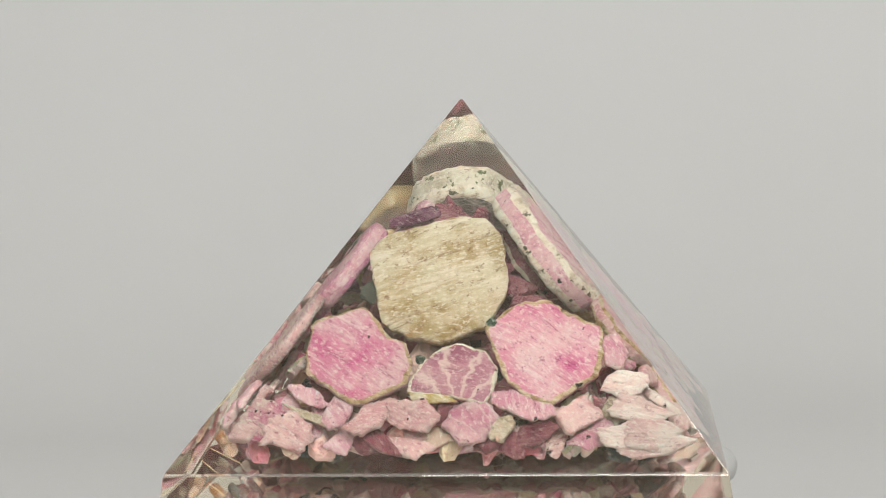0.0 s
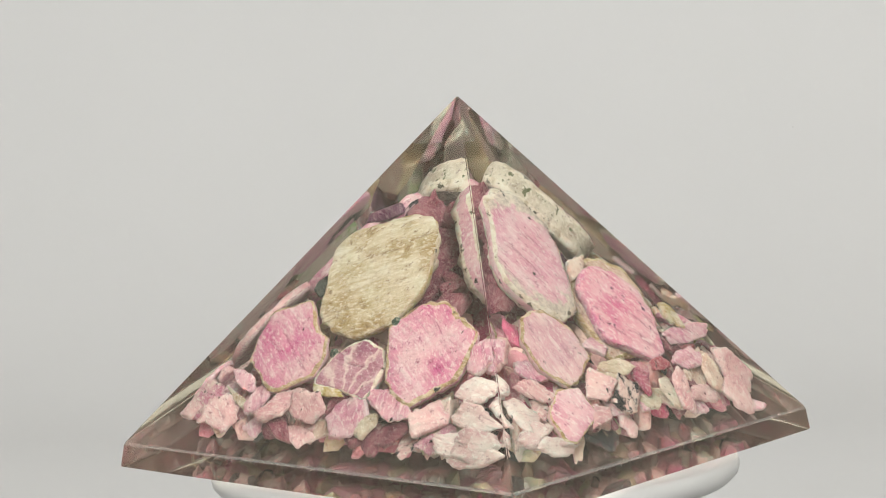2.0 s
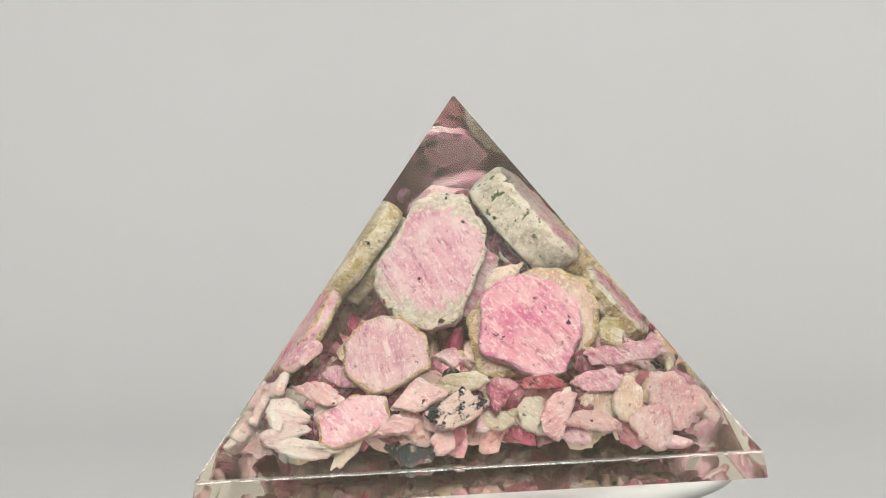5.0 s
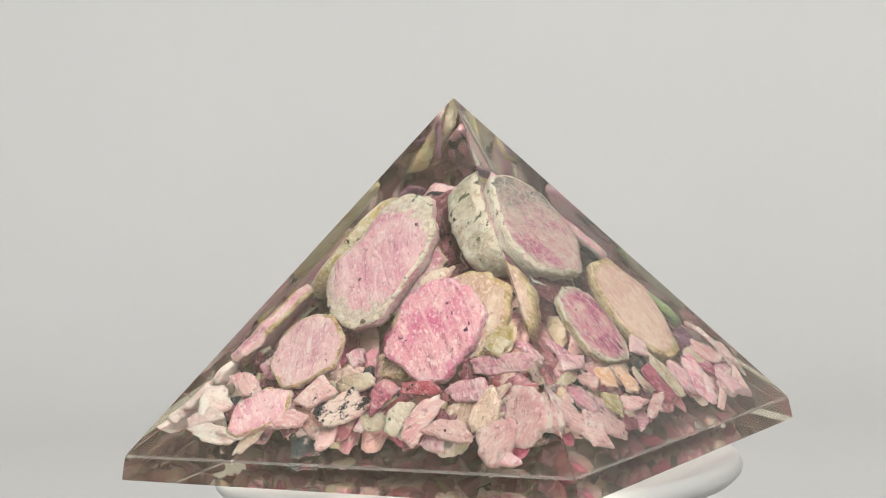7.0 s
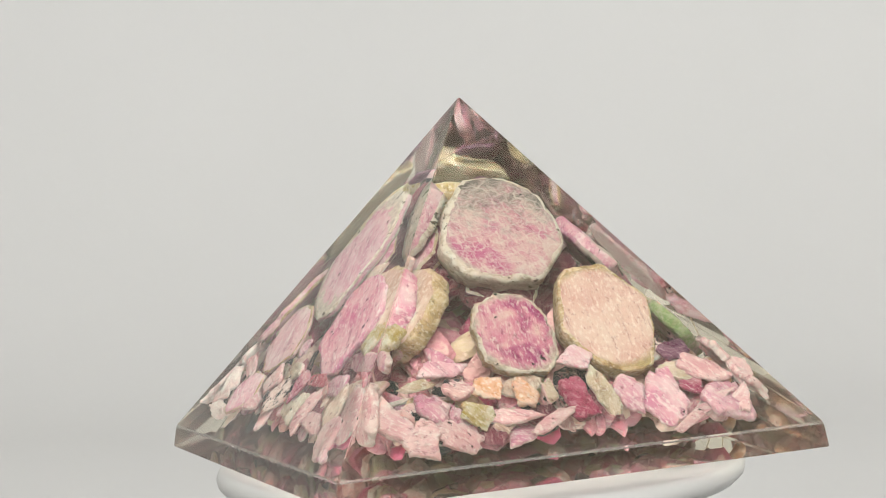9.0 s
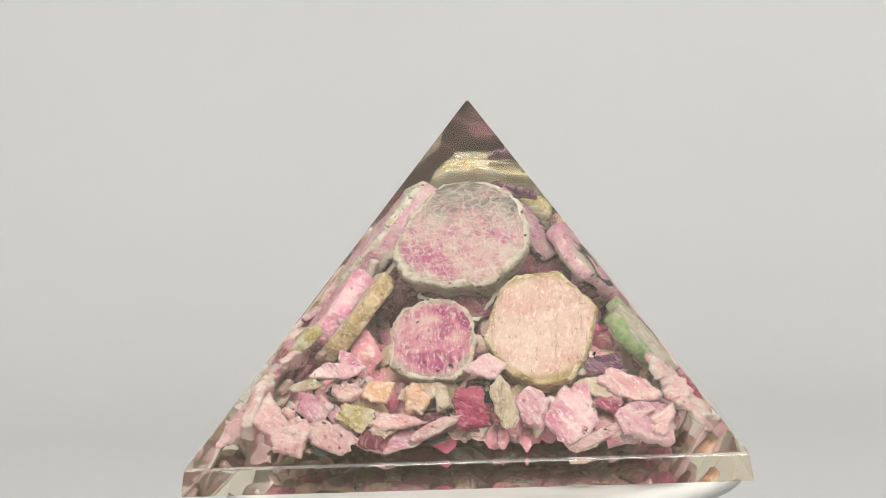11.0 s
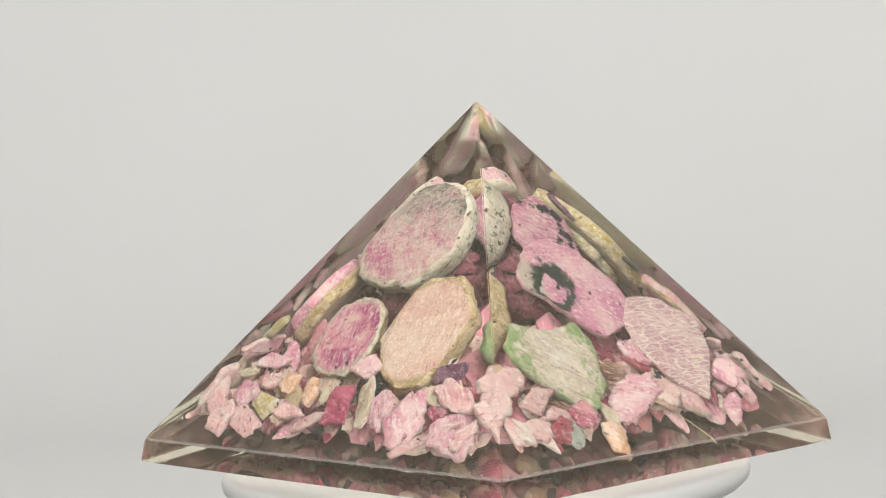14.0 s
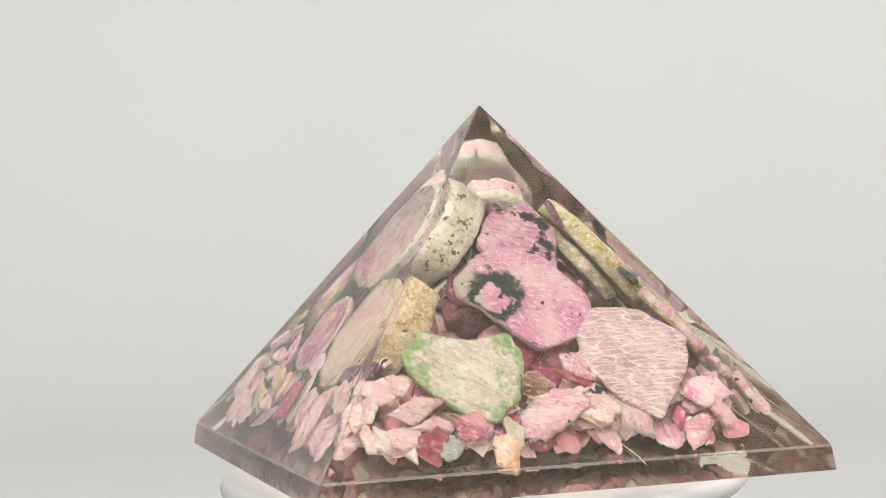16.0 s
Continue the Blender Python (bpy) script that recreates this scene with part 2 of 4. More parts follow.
MAT = {
    "pale": stone_mat("pale_pink_stone", (0.72, 0.39, 0.44), (0.82, 0.54, 0.57), (0.86, 0.66, 0.66), 0.45, 0.5, 0.2),
    "pink": stone_mat("pink_stone", (0.68, 0.28, 0.42), (0.79, 0.46, 0.56), (0.85, 0.63, 0.68), 0.5, 0.9, 0.2),
    "hot": stone_mat("rose_pink_stone", (0.66, 0.12, 0.34), (0.77, 0.35, 0.5), (0.84, 0.6, 0.66), 0.5, 0.6, 0.12, size=0.12),
    "magenta": stone_mat("magenta_stone", (0.22, 0.02, 0.07), (0.42, 0.08, 0.18), (0.6, 0.3, 0.36), 0.25, 0.6, 0.3),
    "wine": stone_mat("wine_red_stone", (0.16, 0.006, 0.04), (0.28, 0.015, 0.08), (0.44, 0.08, 0.17), 0.12, 0.6, sheen=0.3),
    "red": stone_mat("deep_red_stone", (0.18, 0.008, 0.03), (0.36, 0.03, 0.08), (0.54, 0.18, 0.22), 0.2, 0.6, 0.25, sheen=0.2),
    "purple": stone_mat("purple_stone", (0.08, 0.015, 0.06), (0.16, 0.05, 0.12), (0.34, 0.2, 0.28), 0.2, 0.6),
    "cream": stone_mat("cream_stone", (0.5, 0.4, 0.27), (0.64, 0.55, 0.43), (0.74, 0.67, 0.57), 0.4, 0.3, 0.12, (0.06, 0.07, 0.04)),
    "slab_cream": stone_mat("fibrous_cream_stone", (0.4, 0.29, 0.13), (0.6, 0.52, 0.36), (0.72, 0.67, 0.54), 0.6, -0.35, size=0.22),
    "olive": stone_mat("olive_cream_stone", (0.48, 0.36, 0.08), (0.66, 0.57, 0.36), (0.82, 0.75, 0.64), 0.3, 0.3, 0.25, size=0.3),
    "peach": stone_mat("peach_stone", (0.6, 0.41, 0.33), (0.71, 0.55, 0.47), (0.78, 0.66, 0.58), 0.4, 1.5),
    "orange": stone_mat("orange_stone", (0.64, 0.27, 0.08), (0.78, 0.48, 0.33), (0.82, 0.64, 0.57), 0.3, 0.5, 0.25, size=0.3),
    "brown": stone_mat("brown_stone", (0.16, 0.07, 0.05), (0.34, 0.19, 0.15), (0.55, 0.4, 0.34), 0.4, 0.1, 0.2),
    "grey": stone_mat("blue_grey_stone", (0.26, 0.3, 0.3), (0.42, 0.46, 0.45), (0.6, 0.62, 0.6), 0.3, 0.5, 0.3),
    "black": stone_mat("black_stone", (0.01, 0.014, 0.013), (0.02, 0.028, 0.025), (0.1, 0.12, 0.11), 0.08, 0.5),
    "green": stone_mat("dark_green_stone", (0.012, 0.04, 0.03), (0.03, 0.08, 0.06), (0.3, 0.36, 0.28), 0.2, 0.5),
    "spotted": stone_mat("black_flecked_pink_stone", (0.66, 0.38, 0.41), (0.78, 0.54, 0.54), (0.84, 0.69, 0.66), 0.4, 0.5, 0.25, size=0.14, pattern="patch"),
    "whitegreen": stone_mat("white_stone_green_flecks", (0.55, 0.48, 0.4), (0.68, 0.62, 0.53), (0.78, 0.74, 0.66), 0.3, 0.5, 0.42, (0.08, 0.14, 0.08)),
    "magwhite": stone_mat("magenta_white_stone", (0.5, 0.08, 0.22), (0.62, 0.3, 0.4), (0.74, 0.66, 0.6), 0.4, 0.5, 0.55),
    "pebble": stone_mat("speckled_white_pebble", (0.5, 0.45, 0.35), (0.68, 0.64, 0.54), (0.82, 0.79, 0.7), 0.4, 0.5, 0.6, (0.11, 0.14, 0.05), sheen=0.4),
    "lilac": stone_mat("lilac_stone", (0.36, 0.13, 0.22), (0.5, 0.24, 0.33), (0.64, 0.42, 0.47), 0.1, 0.2, 0.1, pattern="rays"),
    "ring": stone_mat("black_veined_pink_stone", (0.6, 0.22, 0.4), (0.7, 0.36, 0.5), (0.76, 0.52, 0.58), 0.25, 0.3, 0.3, pattern="ring"),
    "veins": stone_mat("white_veined_pink_stone", (0.52, 0.28, 0.36), (0.62, 0.4, 0.46), (0.72, 0.55, 0.57), 0.3, 0.6, pattern="veins", sheen=0.3),
    "greenslab": stone_mat("green_skinned_stone", (0.6, 0.47, 0.42), (0.66, 0.6, 0.53), (0.76, 0.71, 0.64), 0.5, 0.6, size=0.3, pattern="green_rim", sheen=0.3),
    "greyslab": stone_mat("grey_veiled_pink_stone", (0.55, 0.13, 0.3), (0.68, 0.36, 0.43), (0.72, 0.55, 0.53), 0.5, 1.2, 0.05, pattern="veil", crust=(9.0, 9.9, (0.78, 0.74, 0.64), 2.2), sheen=0.3),
    "magmix": stone_mat("magenta_mottled_stone", (0.42, 0.05, 0.22), (0.74, 0.3, 0.43), (0.84, 0.6, 0.6), 0.4, 1.5, 0.3, size=0.2, crust=(5.4, 6.4, (0.8, 0.74, 0.64), 5.0)),
    "oval": stone_mat("white_crusted_pink_stone", (0.66, 0.29, 0.43), (0.77, 0.45, 0.56), (0.82, 0.6, 0.66), 0.35, 1.1, 0.12, crust=(7.6, 8.8, (0.84, 0.8, 0.71), 13.0)),
    "oliveskin": stone_mat("olive_skinned_peach_stone", (0.66, 0.42, 0.38), (0.72, 0.53, 0.47), (0.76, 0.61, 0.54), 0.12, 1.5, crust=(7.6, 8.8, (0.52, 0.43, 0.2), 1.6)),
    "hexpink": stone_mat("pale_lilac_pink_stone", (0.66, 0.35, 0.46), (0.8, 0.52, 0.6), (0.86, 0.68, 0.7), 0.5, 1.4, 0.12, crust=(5.8, 6.6, (0.66, 0.5, 0.3), 4.0)),
    "blackpink": stone_mat("black_patched_pink_stone", (0.42, 0.14, 0.27), (0.6, 0.28, 0.4), (0.7, 0.46, 0.52), 0.3, 0.4, 0.2, size=0.2, pattern="patch"),
    # core: mauve darkened to stand for the shade between the stones
    "core": stone_mat("gap_shade_mauve_stone", (0.14, 0.028, 0.06), (0.25, 0.07, 0.11), (0.38, 0.17, 0.2), 0.2, 0.6, 0.25),
    "white": stone_mat("white_crystal_stone", (0.76, 0.5, 0.53), (0.86, 0.67, 0.67), (0.91, 0.82, 0.8), 0.5, 0.1, 0.12, sheen=0.5),
    "hotspeck": stone_mat("dark_flecked_rose_stone", (0.68, 0.18, 0.35), (0.78, 0.37, 0.49), (0.84, 0.57, 0.63), 0.35, 0.9, 0.36, (0.12, 0.04, 0.1), size=0.12),
    "rim": stone_mat("white_crust_rim", (0.56, 0.49, 0.36), (0.84, 0.78, 0.67), (0.9, 0.87, 0.8), 0.5, 0.2, 0.5, (0.1, 0.1, 0.06), size=0.5, sheen=0.4),
    "oliverim": stone_mat("olive_crust_rim", (0.34, 0.23, 0.09), (0.56, 0.42, 0.22), (0.74, 0.62, 0.42), 0.45, 0.2, 0.2, (0.1, 0.08, 0.04), size=0.5, sheen=0.3),
}


def inner_mat(name, glow):
    """Mixed chips of many tones; glow is how far light seeps through them."""
    m, nt, bs = nodes_of(name)
    own, vec, rnd = stone_coords(nt, True)
    tone = ramp(nt, rnd, [(0.0, (0.74, 0.46, 0.46)), (0.18, (0.64, 0.3, 0.36)), (0.34, (0.5, 0.12, 0.22)), (0.42, (0.78, 0.58, 0.54)), (0.58, (0.6, 0.27, 0.35)),
                          (0.72, (0.62, 0.5, 0.36)), (0.82, (0.4, 0.14, 0.19)), (0.9, (0.03, 0.045, 0.055)), (0.94, (0.5, 0.24, 0.26))])
    tone.node.color_ramp.interpolation = "CONSTANT"
    fib = noise_at(nt, vec, 0.9, 7, stretch=(0.35, 1, 0.7), turn=0.5, rough=0.72)
    tone = mix(nt, ramp(nt, fib, [(0.53, (0, 0, 0)), (0.64, (0.65, 0.65, 0.65))]), tone, (0.8, 0.64, 0.6))
    tone = mix(nt, ramp(nt, noise_at(nt, vec, 0.5, 7, rough=0.7), [(0.34, (0.75, 0.75, 0.75)), (0.45, (0, 0, 0))]), tone, (0.3, 0.1, 0.13))
    nt.links.new(tone, bs.inputs["Base Color"])
    bs.inputs["Roughness"].default_value = 0.6
    bs.inputs["Subsurface Weight"].default_value = glow
    bs.inputs["Subsurface Radius"].default_value = (1.0, 0.6, 0.6)
    bs.inputs["Subsurface Scale"].default_value = 0.003
    bs.inputs["Specular IOR Level"].default_value = 0.15
    bmp = add(nt, "ShaderNodeBump", Strength=0.8, Distance=0.0008)
    nt.links.new(noise_at(nt, vec, 1.2, 7), bmp.inputs["Height"])
    nt.links.new(bmp.outputs[0], bs.inputs["Normal"])
    return m


def resin_mat(name="clear_resin", haze_share=0.028, haze_tone=(0.84, 0.74, 0.54)):
    """Clear yellowish casting resin with fine scratches; haze_share paints a veil lifting the darks."""
    m, nt, bs = nodes_of(name)
    tc = nt.nodes.new("ShaderNodeTexCoord")
    bs.inputs["Base Color"].default_value = (0.965, 0.927, 0.775, 1)
    bs.inputs["Transmission Weight"].default_value = 1.0
    bs.inputs["IOR"].default_value = 1.5
    bs.inputs["Roughness"].default_value = 0.0
    haze = nt.nodes.new("ShaderNodeBsdfDiffuse")
    haze.inputs["Color"].default_value = (*haze_tone, 1)
    mx = nt.nodes.new("ShaderNodeMixShader")
    scr = noise_at(nt, tc.outputs["Object"], 900.0, 3, stretch=(1, 0.04, 1), turn=0.9)
    f = math_node(nt, "MULTIPLY", ramp(nt, scr, [(0.66, (0, 0, 0)), (0.72, (1, 1, 1))]), 0.08)
    nt.links.new(math_node(nt, "ADD", f, haze_share), mx.inputs[0])
    nt.links.new(bs.outputs[0], mx.inputs[1])
    nt.links.new(haze.outputs[0], mx.inputs[2])
    nt.links.new(mx.outputs[0], nt.nodes["Material Output"].inputs[0])
    return m


def plain_mat(name, color, rough, scale=8.0, vary=0.04, bump=0.0):
    m, nt, bs = nodes_of(name)
    tc = nt.nodes.new("ShaderNodeTexCoord")
    f = noise_at(nt, tc.outputs["Object"], scale, 6)
    dark = tuple(c * (1 - vary) for c in color)
    nt.links.new(ramp(nt, f, [(0.35, dark), (0.65, color)]), bs.inputs["Base Color"])
    bs.inputs["Roughness"].default_value = rough
    if bump:
        bmp = add(nt, "ShaderNodeBump", Strength=bump, Distance=0.0003)
        nt.links.new(noise_at(nt, tc.outputs["Object"], scale * 60, 4), bmp.inputs["Height"])
        nt.links.new(bmp.outputs[0], bs.inputs["Normal"])
    return m


RESIN = resin_mat()
# Mauve haze painted into the base stands for light missing under the heap.
RESIN_BASE_VEIL = resin_mat("resin_base_painted_haze", 0.035, (0.82, 0.5, 0.43))
# Warm haze painted into the skirt, to lift its darks too.
RESIN_SIDE = resin_mat("resin_skirt_painted_haze", 0.04, (0.82, 0.68, 0.5))
# Pale tone painted on the skirt's upper edge as its highlight.
RESIN_EDGE_SHINE = resin_mat("resin_edge_painted_highlight", 0.16, (0.88, 0.85, 0.78))
INNER = inner_mat("mixed_inner_stones", 0.0)
BED = inner_mat("mixed_bed_stones", 0.85)
PAPER = plain_mat("white_paper", (0.475, 0.475, 0.477), 0.75, 6.0, 0.02, 0.1)
PLASTIC = plain_mat("white_plastic", (0.42, 0.42, 0.415), 0.4, 30.0, 0.02)
BASE_PLASTIC = plain_mat("grey_white_plastic", (0.3, 0.3, 0.3), 0.4, 30.0, 0.02)
PAINT = plain_mat("white_wall_paint", (0.78, 0.77, 0.74), 0.8, 3.0, 0.05, 0.1)
WOOD = plain_mat("pale_wood", (0.36, 0.25, 0.16), 0.45, 5.0, 0.3)
STRAW = plain_mat("dry_straw", (0.62, 0.5, 0.3), 0.5, 300.0, 0.3)
SPECK = plain_mat("grey_speck", (0.3, 0.29, 0.28), 0.7, 300.0, 0.2)
BUBBLE = plain_mat("pale_bubble", (0.85, 0.82, 0.74), 0.2, 900.0, 0.05)


# ---- building helpers ----
def part(name, bm, material, parent=None, label="", smooth=False):
    me = bpy.data.meshes.new(name)
    bm.to_mesh(me)
    bm.free()
    for m in material if isinstance(material, (list, tuple)) else [material]:
        me.materials.append(m)
    if smooth:
        me.polygons.foreach_set("use_smooth", [True] * len(me.polygons))
    ob = new(name, me)
    ob.parent = parent
    return tagged(ob, label) if label else ob


def box(x0, y0, z0, x1, y1, z1, bevel=0.0):
    bm = bmesh.new()
    bmesh.ops.create_cube(bm, size=1)
    for v in bm.verts:
        v.co = Vector(((x0 + x1) / 2 + v.co.x * (x1 - x0), (y0 + y1) / 2 + v.co.y * (y1 - y0), (z0 + z1) / 2 + v.co.z * (z1 - z0)))
    if bevel:
        bmesh.ops.bevel(bm, geom=bm.edges[:], offset=bevel, segments=2, affect="EDGES")
    return bm


def lathe(profile, steps=96):
    """A turned form round z from (radius, height) pairs, closed at both ends."""
    bm = bmesh.new()
    rings = [[bm.verts.new((r * math.cos(2 * math.pi * i / steps), r * math.sin(2 * math.pi * i / steps), z)) for i in range(steps)] for r, z in profile]
    for a, b in zip(rings, rings[1:]):
        for i in range(steps):
            bm.faces.new((a[i], a[(i + 1) % steps], b[(i + 1) % steps], b[i]))
    bm.faces.new(rings[0][::-1])
    bm.faces.new(rings[-1])
    bmesh.ops.recalc_face_normals(bm, faces=bm.faces[:])
    return bm


def tube(points, radius, sides=10):
    bm = bmesh.new()
    pts = [Vector(p) for p in points]
    rings = []
    for i, p in enumerate(pts):
        d = (pts[min(i + 1, len(pts) - 1)] - pts[max(i - 1, 0)]).normalized()
        m = d.to_track_quat("Z", "Y").to_matrix()
        rings.append([bm.verts.new(p + m @ Vector((radius * math.cos(2 * math.pi * k / sides), radius * math.sin(2 * math.pi * k / sides), 0))) for k in range(sides)])
    for a, b in zip(rings, rings[1:]):
        for k in range(sides):
            bm.faces.new((a[k], a[(k + 1) % sides], b[(k + 1) % sides], b[k]))
    bm.faces.new(rings[0][::-1])
    bm.faces.new(rings[-1])
    return bm


# ---- the room round the table ----
TABLE_Z = -0.034
R0, R1, Y0, Y1, Z0, Z1 = -1.4, 1.5, -1.0, 1.1, -0.78, 1.62


def structure(ob):
    return tagged(ob, kind="structure")


structure(part("floor", box(R0, Y0, Z0 - 0.1, R1, Y1, Z0), WOOD))
structure(part("ceiling", box(R0, Y0, Z1, R1, Y1, Z1 + 0.1), PAINT))
structure(part("wall_west", box(R0 - 0.12, Y0 - 0.12, Z0, R0, Y1 + 0.12, Z1), PAINT))
structure(part("wall_east", box(R1, Y0 - 0.12, Z0, R1 + 0.12, Y1 + 0.12, Z1), PAINT))
structure(part("wall_north", box(R0, Y1, Z0, R1, Y1 + 0.12, Z1), PAINT))
wx0, wx1, wz0, wz1 = WIN[0] - WIN[3] / 2, WIN[0] + WIN[3] / 2, WIN[2] - WIN[4] / 2, WIN[2] + WIN[4] / 2
south = structure(new("wall_south"))
part("wall_panel", box(R0, Y0 - 0.12, Z0, wx0, Y0, Z1), PAINT, south)
part("wall_panel", box(wx1, Y0 - 0.12, Z0, R1, Y0, Z1), PAINT, south)
part("wall_panel", box(wx0, Y0 - 0.12, Z0, wx1, Y0, wz0), PAINT, south)
part("wall_panel", box(wx0, Y0 - 0.12, wz1, wx1, Y0, Z1), PAINT, south)
window = structure(new("window_1"))
for x in (wx0, WIN[0] - 0.02, wx1 - 0.04):
    part("window_frame", box(x, Y0 - 0.09, wz0, x + 0.04, Y0 - 0.04, wz1), PAINT, window)
for z in (wz0, wz1 - 0.04):
    part("window_frame", box(wx0 + 0.04, Y0 - 0.085, z, wx1 - 0.04, Y0 - 0.045, z + 0.04), PAINT, window)

table = tagged(new("table"), "pale wooden table under the white paper sweep", "table")
part("tabletop", box(-0.75, -0.6, TABLE_Z - 0.031, 0.75, 0.65, TABLE_Z - 0.001, 0.004), WOOD, table)
for x in (-0.68, 0.62):
    for y in (-0.53, 0.52):
        part("leg", box(x, y, Z0, x + 0.06, y + 0.06, TABLE_Z - 0.031, 0.004), WOOD, table)


def paper_sweep():
    """A wide sheet of paper on the table that curves up into the backdrop."""
    r, back, top = SWEEP
    prof = [(-0.5, 0.0), (back - r, 0.0)]
    prof += [(back - r + r * math.sin(a), r - r * math.cos(a)) for a in (math.pi / 2 * i / 32 for i in range(1, 33))]
    prof += [(back + 0.01, 0.55), (back + 0.02, top)]
    bm = bmesh.new()
    sheets = []
    for dz in (0.0, 0.0006):
        sheets.append([[bm.verts.new((x, y - dz * (z > r), TABLE_Z + z + dz)) for x in (-0.7, -0.35, 0, 0.35, 0.7)] for y, z in prof])
    for s in sheets:
        for a, b in zip(s, s[1:]):
            for i in range(4):
                bm.faces.new((a[i], a[i + 1], b[i + 1], b[i]))
    bmesh.ops.recalc_face_normals(bm, faces=bm.faces[:])
    sheet = tagged(part("paper_backdrop", bm, PAPER, smooth=True), "plain white paper sweep curving up behind the turntable", "backdrop", kind="structure")
    for x, z, size in SPECKS:
        low = max(0.0, r - (z - TABLE_Z))
        y = back - r + math.sqrt(r * r - low * low)
        dot = bmesh.new()
        bmesh.ops.create_icosphere(dot, subdivisions=2, radius=size)
        bmesh.ops.scale(dot, vec=(1.0, 0.35, 0.8), verts=dot.verts)
        part("speck", dot, SPECK, sheet, "tiny grey speck on the paper").location = (x, y, z)
    return sheet


SWEEP = (0.3, 0.56, 0.95)  # radius of the curve, its back, the sheet's top
SPECKS = ((-0.0159, 0.1285, 0.0006), (0.1495, 0.0639, 0.0008), (-0.1571, -0.0278, 0.0007), (-0.2105, 0.0771, 0.0006), (0.1363, 0.0581, 0.0005))
paper_sweep()

# ---- turntable ----
DISC_TOP = -0.0011
turntable = tagged(new("turntable"), "small round glossy white plastic turntable under the pyramid", "turntable")
disc_profile = [(0.02, -0.0042), (0.03, -0.0042), (0.037, -0.004), (0.0393, -0.0034), (0.0403, -0.0024), (0.0405, -0.0015), (0.0402, -0.0006), (0.0395, -0.0001), (0.0385, 0.0)]
disc = part("plate", lathe([(r, z + DISC_TOP) for r, z in disc_profile]), PLASTIC, turntable, smooth=True)
base_profile = [(0.0445, TABLE_Z + 0.0006), (0.045, TABLE_Z + 0.002), (0.0448, -0.026), (0.0425, -0.018), (0.0385, -0.0125), (0.0337, -0.0092), (0.03, -0.007), (0.026, -0.0056), (0.02, -0.00535)]
base = part("base", lathe(base_profile), BASE_PLASTIC, turntable, "flared greyish white base", smooth=True)

# ---- resin pyramid ----
HALF, SKIRT, HIGH, FLARE = 0.0375, 0.00355, 0.054, 1.0127
SLOPE = math.hypot(HALF, HIGH - SKIRT)
TILT = pose(0, -0.00065, 0, 1.075, 0.576)
pyramid = tagged(new("resin_pyramid"), "clear resin pyramid filled with pink stone slabs and chips", "pyramid")
FACES = {"A": 0, "B": 90, "C": 180, "D": 270}


def face_pose(k):
    """Origin at the foot of a sloping face, x along it, y up it, z out of it."""
    tilt = math.degrees(math.atan2(HIGH - SKIRT, HALF))
    return pose(0, 0, 0, 0, 0, FACES[k]) @ pose(0, -HALF, SKIRT, tilt)


PLANES = [(face_pose(k).translation, (face_pose(k).to_3x3() @ Vector((0, 0, 1))).normalized()) for k in FACES]
PLANES.append((Vector((0, 0, 0.0012)), Vector((0, 0, -1))))


def resin_body():
    bm = bmesh.new()
    low = [bm.verts.new((sx * HALF * FLARE, sy * HALF * FLARE, 0)) for sx, sy in ((-1, -1), (1, -1), (1, 1), (-1, 1))]
    up = [bm.verts.new((sx * HALF, sy * HALF, SKIRT)) for sx, sy in ((-1, -1), (1, -1), (1, 1), (-1, 1))]
    tip = bm.verts.new((0, 0, HIGH + 0.0004))
    bm.faces.new(low[::-1])
    for i in range(4):
        j = (i + 1) % 4
        bm.faces.new((low[i], low[j], up[j], up[i]))
        bm.faces.new((up[i], up[j], tip))
    for f in bm.faces:
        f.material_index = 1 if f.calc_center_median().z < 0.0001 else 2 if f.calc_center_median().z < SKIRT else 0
    ring = [e for e in bm.edges if all(abs(v.co.z - SKIRT) < 1e-6 for v in e.verts)]
    bmesh.ops.bevel(bm, geom=ring, offset=0.00022, segments=2, affect="EDGES", material=3)
    rest = [e for e in bm.edges if e.is_manifold and e.calc_face_angle() > 0.6]
    bmesh.ops.bevel(bm, geom=rest, offset=0.00015, segments=2, affect="EDGES")
    ob = part("resin_body", bm, [RESIN, RESIN_BASE_VEIL, RESIN_SIDE, RESIN_EDGE_SHINE], pyramid, "clear slightly yellow cast resin")
    ob.visible_shadow = False
    return ob


resin_body()


def outline(corners, steps, rng, rough):
    """Closed line through (degrees, radius) corners, a little rounded and chipped."""
    pts = [Vector((r * math.cos(radians(a)), r * math.sin(radians(a)))) for a, r in corners]
    n = len(pts)
    ph = rng.random() * 50
    lens = [(pts[(i + 1) % n] - pts[i]).length for i in range(n)]
    total = sum(lens)
    line = []
    k, gone = 0, 0.0
    for i in range(steps):
        want = total * i / steps
        while want > gone + lens[k]:
            gone += lens[k]
            k += 1
        line.append(pts[k].lerp(pts[(k + 1) % n], (want - gone) / lens[k]))
    line = [0.2 * line[i - 1] + 0.6 * line[i] + 0.2 * line[(i + 1) % steps] for i in range(steps)]
    out = []
    for p in line:
        d = p.normalized()
        out.append(p * (1 + rough * noise.noise((4 * d.x + ph, 4 * d.y, ph)) + 0.7 * rough * noise.noise((13 * d.x, 13 * d.y + ph, ph))))
    return out


